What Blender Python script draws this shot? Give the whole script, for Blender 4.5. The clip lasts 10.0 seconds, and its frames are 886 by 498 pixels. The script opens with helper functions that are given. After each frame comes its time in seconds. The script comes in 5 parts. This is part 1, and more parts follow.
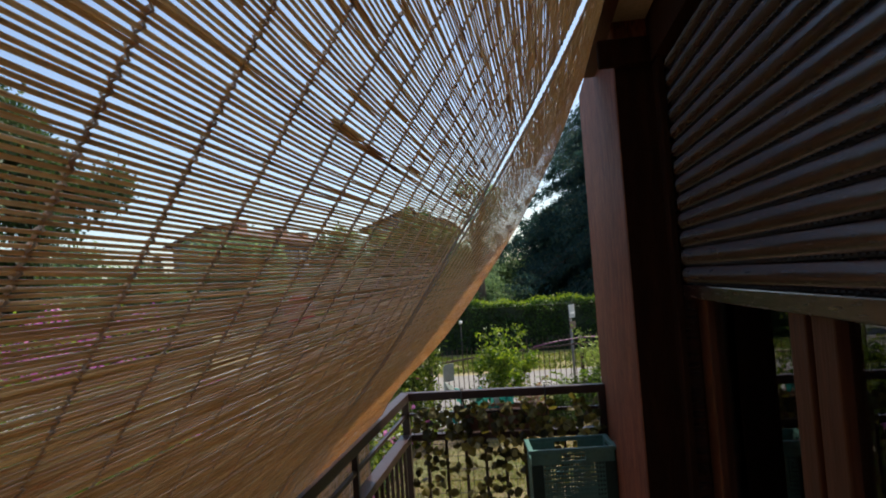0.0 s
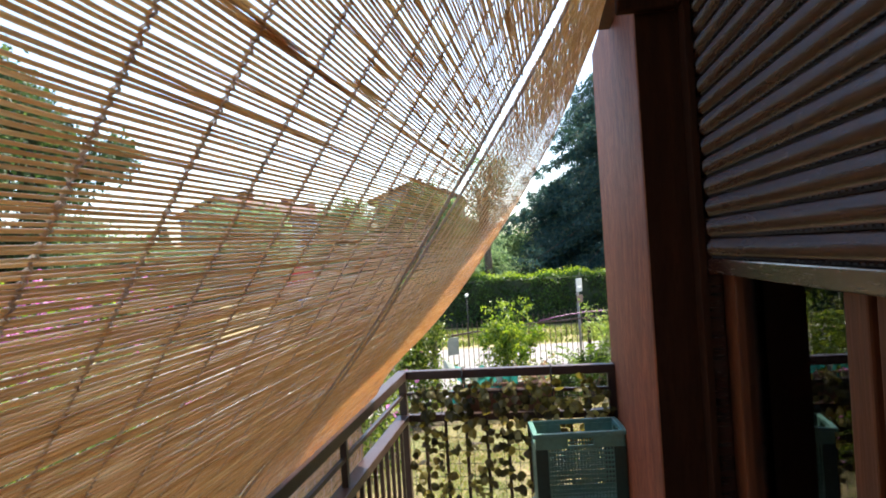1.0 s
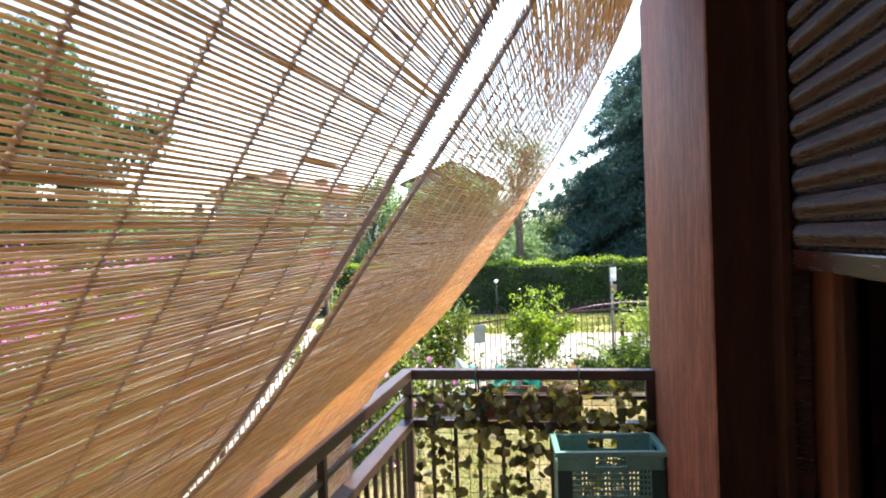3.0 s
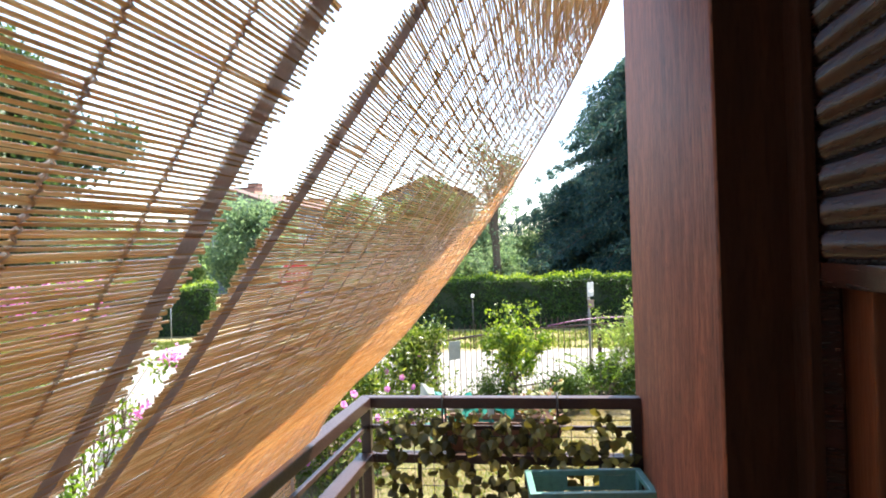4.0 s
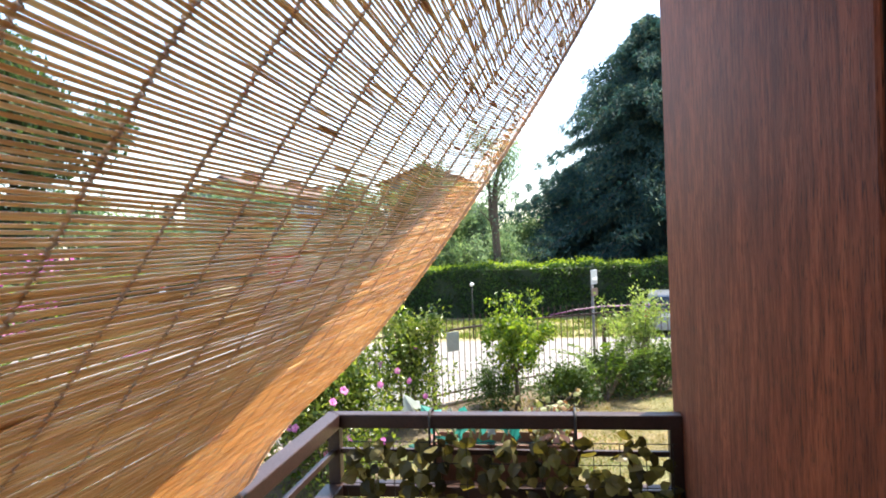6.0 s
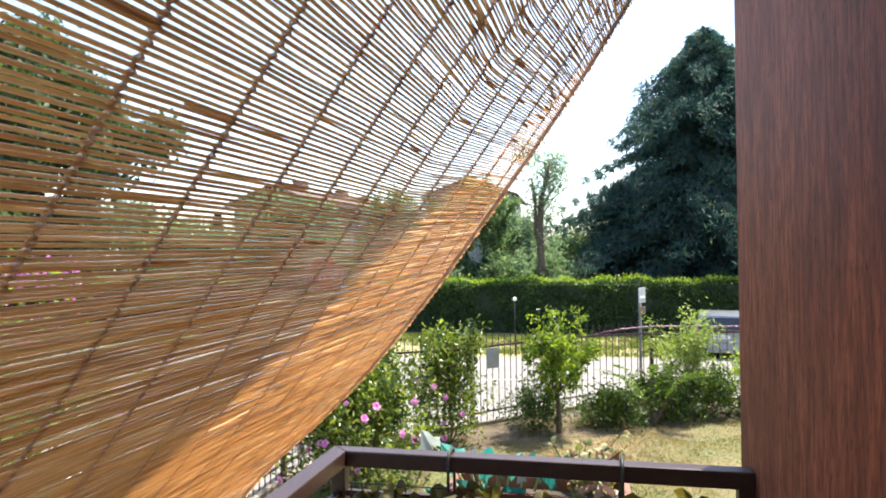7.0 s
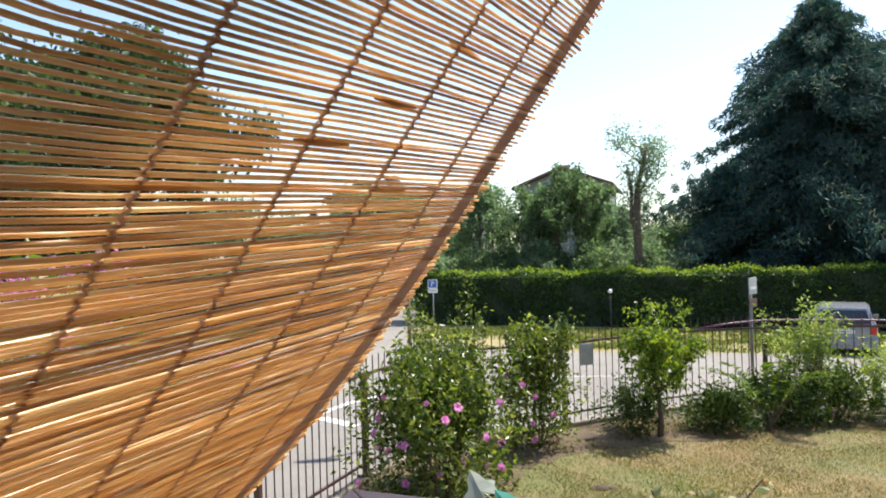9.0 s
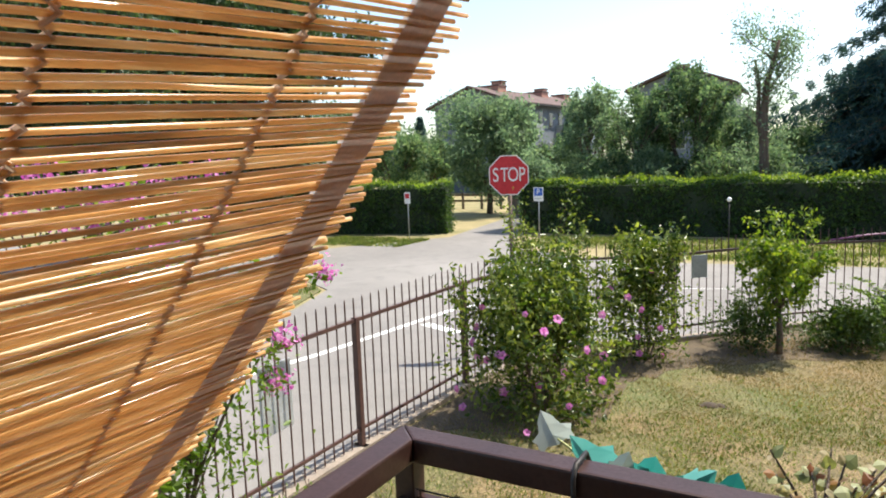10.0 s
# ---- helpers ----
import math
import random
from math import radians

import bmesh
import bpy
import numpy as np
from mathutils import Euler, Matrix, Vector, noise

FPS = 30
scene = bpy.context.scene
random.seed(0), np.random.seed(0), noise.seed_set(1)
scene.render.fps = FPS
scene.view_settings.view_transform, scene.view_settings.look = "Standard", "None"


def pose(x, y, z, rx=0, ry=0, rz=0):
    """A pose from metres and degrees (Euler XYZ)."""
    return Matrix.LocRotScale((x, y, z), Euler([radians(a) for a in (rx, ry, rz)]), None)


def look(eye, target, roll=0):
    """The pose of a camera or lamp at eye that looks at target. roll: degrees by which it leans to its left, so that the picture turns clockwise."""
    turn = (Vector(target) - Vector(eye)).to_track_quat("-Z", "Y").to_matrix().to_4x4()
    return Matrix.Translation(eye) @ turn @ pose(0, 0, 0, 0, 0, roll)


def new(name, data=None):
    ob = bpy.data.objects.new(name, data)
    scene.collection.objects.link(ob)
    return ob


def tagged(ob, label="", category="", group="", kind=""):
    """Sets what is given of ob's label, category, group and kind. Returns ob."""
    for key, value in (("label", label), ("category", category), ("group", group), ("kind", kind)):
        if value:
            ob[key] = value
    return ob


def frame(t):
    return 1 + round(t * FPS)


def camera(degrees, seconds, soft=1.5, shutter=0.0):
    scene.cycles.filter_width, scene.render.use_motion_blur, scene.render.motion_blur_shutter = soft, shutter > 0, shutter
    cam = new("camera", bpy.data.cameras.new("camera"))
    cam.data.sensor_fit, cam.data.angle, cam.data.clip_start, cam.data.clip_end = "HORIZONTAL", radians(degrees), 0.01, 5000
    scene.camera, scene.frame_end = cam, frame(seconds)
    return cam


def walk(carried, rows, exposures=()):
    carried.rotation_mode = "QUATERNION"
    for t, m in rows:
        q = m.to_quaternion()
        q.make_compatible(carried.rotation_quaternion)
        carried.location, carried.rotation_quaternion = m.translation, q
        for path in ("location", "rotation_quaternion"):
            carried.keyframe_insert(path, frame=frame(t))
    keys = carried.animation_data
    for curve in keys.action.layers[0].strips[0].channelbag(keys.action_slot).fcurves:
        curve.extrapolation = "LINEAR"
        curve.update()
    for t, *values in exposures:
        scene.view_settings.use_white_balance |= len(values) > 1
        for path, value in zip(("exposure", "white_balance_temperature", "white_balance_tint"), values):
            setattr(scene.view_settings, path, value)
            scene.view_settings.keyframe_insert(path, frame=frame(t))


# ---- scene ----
cam = camera(66.3, 10.0, soft=1.9)
PATH = [
    (0, (0.75, -3.773, 1.613), (0.5, -1.791, 1.706), -4.0),
    (0.5, (0.774, -3.612, 1.61), (0.395, -1.648, 1.614), -4.5),
    (1, (0.754, -3.526, 1.607), (0.477, -1.545, 1.621), -3.6),
    (1.5, (0.761, -3.418, 1.603), (0.484, -1.438, 1.631), -3.5),
    (2, (0.787, -3.284, 1.588), (0.41, -1.32, 1.565), -1.8),
    (2.5, (0.775, -3.182, 1.594), (0.377, -1.222, 1.552), -2.1),
    (4, (0.766, -2.724, 1.582), (0.458, -0.748, 1.594), -1.8),
    (4.5, (0.782, -2.599, 1.572), (0.382, -0.64, 1.556), -1.9),
    (5, (0.739, -2.449, 1.571), (0.437, -0.472, 1.583), -2.2),
    (5.5, (0.717, -2.305, 1.556), (0.454, -0.322, 1.519), -2.6),
    (7, (0.719, -1.833, 1.548), (0.282, 0.119, 1.566), -0.7),
    (7.5, (0.686, -1.689, 1.544), (0.307, 0.275, 1.549), -0.7),
    (8, (0.712, -1.512, 1.542), (0.156, 0.408, 1.595), -0.9),
    (8.5, (0.755, -1.461, 1.556), (0.077, 0.421, 1.564), -1.6),
    (9, (0.682, -1.269, 1.508), (-0.018, 0.605, 1.511), -1.6),
    (9.5, (0.639, -1.134, 1.478), (-0.045, 0.736, 1.289), -2.7),
    (10, (0.652, -0.987, 1.484), (-0.333, 0.735, 1.228), -2.1),
]
EXPOSURES = [(0, 0.3), (0.4, 0.95), (1.0, 1.72), (2.5, 2.08), (4.5, 2.1), (5.0, 1.92), (5.5, 1.87), (7.0, 1.6), (7.6, 1.6), (8.8, 1.04), (9.5, 0.85), (10.0, 0.95)]
walk(cam, [(t, look(eye, target, roll)) for t, eye, target, roll in PATH], EXPOSURES)

# ---- world, sun ----
SUN_EL, SUN_AZ = radians(60.0), radians(36.0)
world = bpy.data.worlds.new("world")
scene.world = world
world.use_nodes = True
wn = world.node_tree
sky = wn.nodes.new("ShaderNodeTexSky")
sky.sky_type, sky.sun_disc = "NISHITA", False
sky.sun_elevation, sky.sun_rotation = SUN_EL, SUN_AZ
sky.air_density, sky.dust_density = 1.0, 1.2
wn.links.new(sky.outputs["Color"], wn.nodes["Background"].inputs["Color"])
wn.nodes["Background"].inputs["Strength"].default_value = 0.15
sun_data = bpy.data.lights.new("sun", "SUN")
sun_data.energy, sun_data.angle, sun_data.color = 5.0, radians(0.55), (1.0, 0.93, 0.82)
sun = new("sun", sun_data)
to_sun = Vector((math.sin(SUN_AZ) * math.cos(SUN_EL), math.cos(SUN_AZ) * math.cos(SUN_EL), math.sin(SUN_EL)))
sun.matrix_world = look(to_sun * 60, (0, 0, 0))


# ---- materials ----
def material(name, build):
    m = bpy.data.materials.new(name)
    m.use_nodes = True
    nt = m.node_tree
    build(nt, nt.nodes["Principled BSDF"], nt.links.new)
    return m


def node(nt, kind, **values):
    n = nt.nodes.new(kind)
    for key, value in values.items():
        n.inputs[key.replace("_", " ")].default_value = value
    return n


def coords(nt, scale=(1, 1, 1), out="Object"):
    tc, mp = nt.nodes.new("ShaderNodeTexCoord"), nt.nodes.new("ShaderNodeMapping")
    mp.inputs["Scale"].default_value = scale
    nt.links.new(tc.outputs[out], mp.inputs["Vector"])
    return mp.outputs["Vector"]


def ramp(nt, fac, stops):
    r = nt.nodes.new("ShaderNodeValToRGB")
    el = r.color_ramp.elements
    while len(el) < len(stops):
        el.new(0.5)
    for e, (p, c) in zip(el, stops):
        e.position, e.color = p, (*c, 1)
    nt.links.new(fac, r.inputs["Fac"])
    return r.outputs["Color"]


def mixed(nt, a, b, fac, mode="MIX"):
    """a, b: colours or sockets; fac: number or socket."""
    m = nt.nodes.new("ShaderNodeMix")
    m.data_type, m.blend_type = "RGBA", mode
    for sock, v in ((m.inputs[6], a), (m.inputs[7], b), (m.inputs[0], fac)):
        if hasattr(v, "links"):
            nt.links.new(v, sock)
        else:
            sock.default_value = (*v, 1) if isinstance(v, tuple) else v
    return m.outputs[2]


def noisy(nt, vec, scale, detail=4.0, rough=0.55):
    n = node(nt, "ShaderNodeTexNoise", Scale=scale, Detail=detail, Roughness=rough)
    nt.links.new(vec, n.inputs["Vector"])
    return n.outputs["Fac"]


def bumped(nt, bsdf, height, strength, distance=0.01):
    b = node(nt, "ShaderNodeBump", Strength=strength, Distance=distance)
    nt.links.new(height, b.inputs["Height"])
    nt.links.new(b.outputs["Normal"], bsdf.inputs["Normal"])


def plain(name, low, high, scale, rough=0.6, metal=0.0, bump=0.2, stretch=(1, 1, 1), fine=9.0, bump_depth=0.004, coat=0.0, spec=0.5):
    """A surface whose colour wanders between low and high at two scales, with a fine relief."""
    def build(nt, b, link):
        v = coords(nt, stretch)
        big, small = noisy(nt, v, scale), noisy(nt, v, scale * fine, 6)
        col = ramp(nt, big, [(0.3, low), (0.7, high)])
        dark = tuple(c * 0.72 for c in low)
        link(mixed(nt, col, dark, ramp(nt, small, [(0.45, (0, 0, 0)), (0.75, (0.7, 0.7, 0.7))])), b.inputs["Base Color"])
        b.inputs["Metallic"].default_value = metal
        b.inputs["Coat Weight"].default_value = coat
        b.inputs["Specular IOR Level"].default_value = spec
        r = node(nt, "ShaderNodeMapRange", To_Min=max(rough - 0.12, 0.05), To_Max=min(rough + 0.15, 1))
        link(small, r.inputs["Value"])
        link(r.outputs["Result"], b.inputs["Roughness"])
        bumped(nt, b, small, bump, bump_depth)
    return material(name, build)


def leafy(name, tones, thin=0.35, rough=0.45, glow=(1.0, 0.97, 0.5), through_light=1.6):
    """Leaves: each one its own tone, thin enough to let light through."""
    def build(nt, b, link):
        g = nt.nodes.new("ShaderNodeNewGeometry")
        n = len(tones) - 1
        col = ramp(nt, g.outputs["Random Per Island"], [(i / n, t) for i, t in enumerate(tones)])
        v = coords(nt)
        col = mixed(nt, col, tuple(c * 0.55 for c in tones[0]), ramp(nt, noisy(nt, v, 1.3), [(0.4, (0, 0, 0)), (0.75, (0.8, 0.8, 0.8))]))
        link(col, b.inputs["Base Color"])
        b.inputs["Roughness"].default_value = rough
        b.inputs["Specular IOR Level"].default_value = 0.3
        tr, mix = nt.nodes.new("ShaderNodeBsdfTranslucent"), nt.nodes.new("ShaderNodeMixShader")
        bright = node(nt, "ShaderNodeHueSaturation", Value=through_light, Saturation=1.05)
        link(mixed(nt, col, glow, 1.0, "MULTIPLY"), bright.inputs["Color"])
        link(bright.outputs["Color"], tr.inputs["Color"])
        mix.inputs["Fac"].default_value = thin
        link(b.outputs["BSDF"], mix.inputs[1]), link(tr.outputs["BSDF"], mix.inputs[2])
        link(mix.outputs["Shader"], nt.nodes["Material Output"].inputs["Surface"])
    return material(name, build)


def reed_surface(nt, b, link):
    info, g = nt.nodes.new("ShaderNodeObjectInfo"), nt.nodes.new("ShaderNodeNewGeometry")
    tone = node(nt, "ShaderNodeMath")
    tone.operation = "FRACT"
    add = node(nt, "ShaderNodeMath")
    link(info.outputs["Random"], add.inputs[0]), link(g.outputs["Random Per Island"], add.inputs[1])
    link(add.outputs["Value"], tone.inputs[0])
    col = ramp(nt, tone.outputs["Value"], [(0.0, (0.58, 0.31, 0.11)), (0.2, (0.70, 0.42, 0.16)), (0.55, (0.82, 0.54, 0.24)), (0.85, (0.9, 0.65, 0.33)), (1.0, (0.95, 0.77, 0.46))])
    streak = noisy(nt, coords(nt, (160, 6, 160)), 1.0, 5)
    blotch = noisy(nt, coords(nt, (30, 14, 30)), 1.0, 3)
    col = mixed(nt, col, (0.40, 0.20, 0.065), ramp(nt, streak, [(0.5, (0, 0, 0)), (0.7, (0.7, 0.7, 0.7))]))
    col = mixed(nt, col, (0.46, 0.23, 0.07), ramp(nt, blotch, [(0.55, (0, 0, 0)), (0.7, (0.6, 0.6, 0.6))]))
    # Pale flecks with dark ones between: sun highlights put into the reed colour.
    pale = noisy(nt, coords(nt, (330, 9, 330)), 1.0, 3)
    col = mixed(nt, col, (0.98, 0.90, 0.66), ramp(nt, pale, [(0.52, (0, 0, 0)), (0.64, (0.9, 0.9, 0.9))]))
    col = mixed(nt, col, (0.44, 0.21, 0.06), ramp(nt, pale, [(0.34, (0.75, 0.75, 0.75)), (0.44, (0, 0, 0))]))
    link(col, b.inputs["Base Color"])
    b.inputs["Roughness"].default_value = 0.2
    b.inputs["Specular IOR Level"].default_value = 0.9
    bumped(nt, b, streak, 0.25, 0.001)
    tr, mix = nt.nodes.new("ShaderNodeBsdfTranslucent"), nt.nodes.new("ShaderNodeMixShader")
    link(mixed(nt, col, (1.0, 0.73, 0.43), 0.65), tr.inputs["Color"])
    mix.inputs["Fac"].default_value = 0.57
    link(b.outputs["BSDF"], mix.inputs[1]), link(tr.outputs["BSDF"], mix.inputs[2])
    link(mix.outputs["Shader"], nt.nodes["Material Output"].inputs["Surface"])


def veneer_surface(nt, b, link):
    fine, grain, big = noisy(nt, coords(nt, (200, 200, 34)), 1.0, 5, 0.75), noisy(nt, coords(nt, (62, 62, 9.0)), 1.0, 7, 0.65), noisy(nt, coords(nt, (11, 11, 2.2)), 1.3, 3)
    pore = noisy(nt, coords(nt, (210, 210, 26)), 1.0, 3, 0.6)
    col = ramp(nt, grain, [(0.30, (0.085, 0.021, 0.0085)), (0.46, (0.19, 0.052, 0.022)), (0.60, (0.30, 0.095, 0.043)), (0.78, (0.15, 0.038, 0.016))])
    col = mixed(nt, col, (0.10, 0.027, 0.015), ramp(nt, big, [(0.38, (0, 0, 0)), (0.68, (0.65, 0.65, 0.65))]))
    col = mixed(nt, col, (0.36, 0.13, 0.065), ramp(nt, fine, [(0.30, (0.6, 0.6, 0.6)), (0.43, (0, 0, 0))]))
    col = mixed(nt, col, (0.03, 0.01, 0.007), ramp(nt, pore, [(0.56, (0, 0, 0)), (0.64, (0.68, 0.85, 0.85))]))
    link(col, b.inputs["Base Color"])
    b.inputs["Roughness"].default_value = 0.65
    b.inputs["Specular IOR Level"].default_value = 0.15
    bumped(nt, b, pore, 0.5, 0.002)


def asphalt_surface(nt, b, link):
    v = coords(nt)
    fine, mid, big = noisy(nt, v, 90, 3), noisy(nt, v, 2.2, 5), noisy(nt, v, 0.22, 4)
    col = ramp(nt, big, [(0.3, (0.15, 0.138, 0.125)), (0.7, (0.225, 0.21, 0.19))])
    col = mixed(nt, col, (0.11, 0.102, 0.095), ramp(nt, mid, [(0.5, (0, 0, 0)), (0.75, (0.55, 0.55, 0.55))]))
    link(mixed(nt, col, (0.30, 0.285, 0.26), ramp(nt, fine, [(0.5, (0, 0, 0)), (0.7, (0.5, 0.5, 0.5))])), b.inputs["Base Color"])
    b.inputs["Roughness"].default_value = 0.85
    bumped(nt, b, fine, 0.4, 0.006)


def lawn_surface(nt, b, link):
    v = coords(nt)
    big, mid, fine = noisy(nt, v, 0.5, 4), noisy(nt, v, 3.0, 8, 0.7), noisy(nt, v, 38, 6, 0.7)
    col = ramp(nt, mid, [(0.32, (0.09, 0.08, 0.026)), (0.5, (0.18, 0.13, 0.056)), (0.7, (0.29, 0.20, 0.098))])
    col = mixed(nt, col, (0.075, 0.115, 0.024), ramp(nt, big, [(0.42, (0, 0, 0)), (0.6, (0.8, 0.75, 0.75))]))
    straw = noisy(nt, v, 55, 5, 0.75)
    col = mixed(nt, col, (0.46, 0.36, 0.19), ramp(nt, straw, [(0.54, (0, 0, 0)), (0.64, (0.85, 0.85, 0.85))]))
    link(mixed(nt, col, (0.055, 0.045, 0.018), ramp(nt, fine, [(0.46, (0, 0, 0)), (0.62, (0.9, 0.9, 0.9))])), b.inputs["Base Color"])
    b.inputs["Roughness"].default_value = 0.95
    bumped(nt, b, fine, 0.8, 0.02)


def pane_surface(nt, b, link):
    gl, tp, mix = nt.nodes.new("ShaderNodeBsdfGlossy"), nt.nodes.new("ShaderNodeBsdfTransparent"), nt.nodes.new("ShaderNodeMixShader")
    gl.inputs["Roughness"].default_value = 0.01
    tp.inputs["Color"].default_value = (0.75, 0.8, 0.78, 1)
    fr = node(nt, "ShaderNodeFresnel", IOR=1.7)
    link(fr.outputs["Fac"], mix.inputs["Fac"])
    link(tp.outputs["BSDF"], mix.inputs[1]), link(gl.outputs["BSDF"], mix.inputs[2])
    link(mix.outputs["Shader"], nt.nodes["Material Output"].inputs["Surface"])


def cloth(name, tone, thin):
    """Plain twisted fibre that lets part of the light through."""
    def build(nt, b, link):
        col = ramp(nt, noisy(nt, coords(nt), 400, 2), [(0.3, tuple(c * 0.86 for c in tone)), (0.7, tone)])
        link(col, b.inputs["Base Color"])
        b.inputs["Roughness"].default_value = 0.9
        tr, mix = nt.nodes.new("ShaderNodeBsdfTranslucent"), nt.nodes.new("ShaderNodeMixShader")
        link(col, tr.inputs["Color"])
        mix.inputs["Fac"].default_value = thin
        link(b.outputs["BSDF"], mix.inputs[1]), link(tr.outputs["BSDF"], mix.inputs[2])
        link(mix.outputs["Shader"], nt.nodes["Material Output"].inputs["Surface"])
    return material(name, build)


REED = material("reed", reed_surface)
CORD = cloth("cord", (0.92, 0.81, 0.69), 0.75)
TAPE = cloth("woven_tape", (0.72, 0.62, 0.54), 0.6)
VENEER = material("wood_veneer", veneer_surface)
STAINED = plain("stained_wood", (0.075, 0.021, 0.007), (0.125, 0.037, 0.013), 3, 0.5, stretch=(14, 14, 1), fine=4, spec=0.2)
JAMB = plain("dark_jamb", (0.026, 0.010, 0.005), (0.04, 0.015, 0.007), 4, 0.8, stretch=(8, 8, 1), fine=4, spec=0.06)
SHUTTER = plain("shutter_plastic", (0.028, 0.0105, 0.007), (0.042, 0.016, 0.011), 5, 0.22, bump=0.04, stretch=(1, 0.6, 8), fine=5, spec=0.6)
SLOT = plain("slot_shade", (0.012, 0.01, 0.009), (0.02, 0.016, 0.014), 20, 0.8)
PLASTER = plain("ochre_plaster", (0.55, 0.40, 0.22), (0.66, 0.50, 0.30), 2.5, 0.9, bump=0.35, fine=30)
# Darker than plaster: the room's dimness is put into the colour.
INSIDE = plain("dimmed_room_plaster", (0.12, 0.10, 0.08), (0.17, 0.15, 0.12), 1.5, 0.9)
RAIL = plain("brown_rail_paint", (0.032, 0.015, 0.011), (0.05, 0.025, 0.019), 9, 0.36, bump=0.15, fine=14, bump_depth=0.002, spec=0.3)
FENCE = plain("fence_paint", (0.055, 0.026, 0.02), (0.095, 0.045, 0.033), 8, 0.5, bump=0.3)
TILE = plain("balcony_tile", (0.30, 0.19, 0.13), (0.40, 0.27, 0.19), 3, 0.5)
CONCRETE = plain("concrete", (0.32, 0.30, 0.26), (0.45, 0.42, 0.37), 2, 0.9, bump=0.5, fine=22, bump_depth=0.01)
ASPHALT = material("worn_asphalt", asphalt_surface)
LAWN = material("dry_lawn", lawn_surface)
VERGE = plain("verge_soil", (0.17, 0.16, 0.06), (0.33, 0.26, 0.13), 0.6, 0.95, bump=0.7, fine=40, bump_depth=0.02)
PAINT = plain("road_paint", (0.62, 0.62, 0.58), (0.8, 0.8, 0.76), 3, 0.8, fine=20)
PANE = material("window_pane", pane_surface)
CRATE = plain("teal_plastic", (0.085, 0.19, 0.16), (0.12, 0.25, 0.21), 6, 0.36, bump=0.1)
CRATE_DARK = plain("dark_green_plastic", (0.012, 0.03, 0.024), (0.02, 0.045, 0.036), 6, 0.45, bump=0.1)
TROUGH = plain("terracotta_plastic", (0.17, 0.07, 0.042), (0.23, 0.1, 0.06), 5, 0.6)
SOIL = plain("potting_soil", (0.04, 0.028, 0.018), (0.08, 0.055, 0.035), 30, 0.95, bump=0.8)
BED = plain("shaded_bed_earth", (0.075, 0.055, 0.032), (0.15, 0.11, 0.062), 3.5, 0.95, bump=0.9, fine=14, bump_depth=0.03)
WIRE = plain("dark_wire", (0.02, 0.018, 0.016), (0.04, 0.035, 0.03), 30, 0.5, metal=0.4)
BARK = plain("bark", (0.075, 0.055, 0.038), (0.15, 0.11, 0.08), 4, 0.95, bump=0.9, stretch=(3, 3, 0.6), fine=6, bump_depth=0.03)
STEEL = plain("galvanised_steel", (0.32, 0.33, 0.33), (0.45, 0.46, 0.46), 5, 0.5, metal=0.7)
POST = plain("weathered_post", (0.13, 0.12, 0.115), (0.2, 0.19, 0.18), 5, 0.6)
RUST = plain("brown_pole", (0.09, 0.055, 0.04), (0.14, 0.09, 0.065), 6, 0.7)
RED = plain("sign_red", (0.48, 0.016, 0.025), (0.58, 0.03, 0.04), 2, 0.45, bump=0.03)
WHITE = plain("sign_white", (0.72, 0.72, 0.7), (0.82, 0.82, 0.8), 2, 0.5, bump=0.05)
BLUE = plain("sign_blue", (0.03, 0.10, 0.42), (0.04, 0.13, 0.5), 2, 0.5, bump=0.05)
GREY = plain("sign_back", (0.36, 0.38, 0.38), (0.48, 0.5, 0.5), 4, 0.5, metal=0.3)
HIBISCUS = leafy("hibiscus_leaf", [(0.026, 0.052, 0.01), (0.065, 0.11, 0.02), (0.27, 0.32, 0.09), (0.045, 0.085, 0.016)], 0.4, 0.26, through_light=1.9)
MYRTLE = leafy("myrtle_leaf", [(0.07, 0.13, 0.02), (0.12, 0.2, 0.035), (0.19, 0.27, 0.06)], 0.48, 0.4, through_light=2.0)
SHRUB = leafy("shrub_leaf", [(0.04, 0.085, 0.012), (0.09, 0.155, 0.026), (0.25, 0.31, 0.06), (0.06, 0.115, 0.018)], 0.48, 0.35, through_light=2.0)
PALE = leafy("pale_shrub_leaf", [(0.12, 0.18, 0.06), (0.19, 0.26, 0.09), (0.30, 0.36, 0.15)], 0.48, 0.4, through_light=2.0)
LOW = leafy("low_shrub_leaf", [(0.03, 0.06, 0.012), (0.055, 0.1, 0.02), (0.10, 0.15, 0.035)], 0.3)
HEDGE = leafy("hedge_leaf", [(0.025, 0.06, 0.016), (0.045, 0.095, 0.022), (0.09, 0.155, 0.035)], 0.4)
# Hedge leaf lightened: the sunlit top is put into the colour.
LIT_HEDGE = leafy("sunlit_hedge_leaf", [(0.12, 0.2, 0.03), (0.2, 0.29, 0.05), (0.28, 0.35, 0.08)], 0.5, 0.4, through_light=2.0)
# Near-black green puts the shade behind the leaves into the core's colour.
HEDGE_CORE = plain("hedge_inner_shade", (0.012, 0.022, 0.008), (0.02, 0.034, 0.012), 3, 0.9)
FIR = leafy("fir_needle", [(0.02, 0.056, 0.062), (0.036, 0.085, 0.085), (0.06, 0.125, 0.105), (0.12, 0.14, 0.075)], 0.3, 0.8, (0.85, 1, 0.85))
BROAD = leafy("tree_leaf", [(0.045, 0.09, 0.05), (0.085, 0.14, 0.07), (0.15, 0.21, 0.10), (0.19, 0.235, 0.12)], 0.5, 0.6, (0.95, 1, 0.75), 2.2)
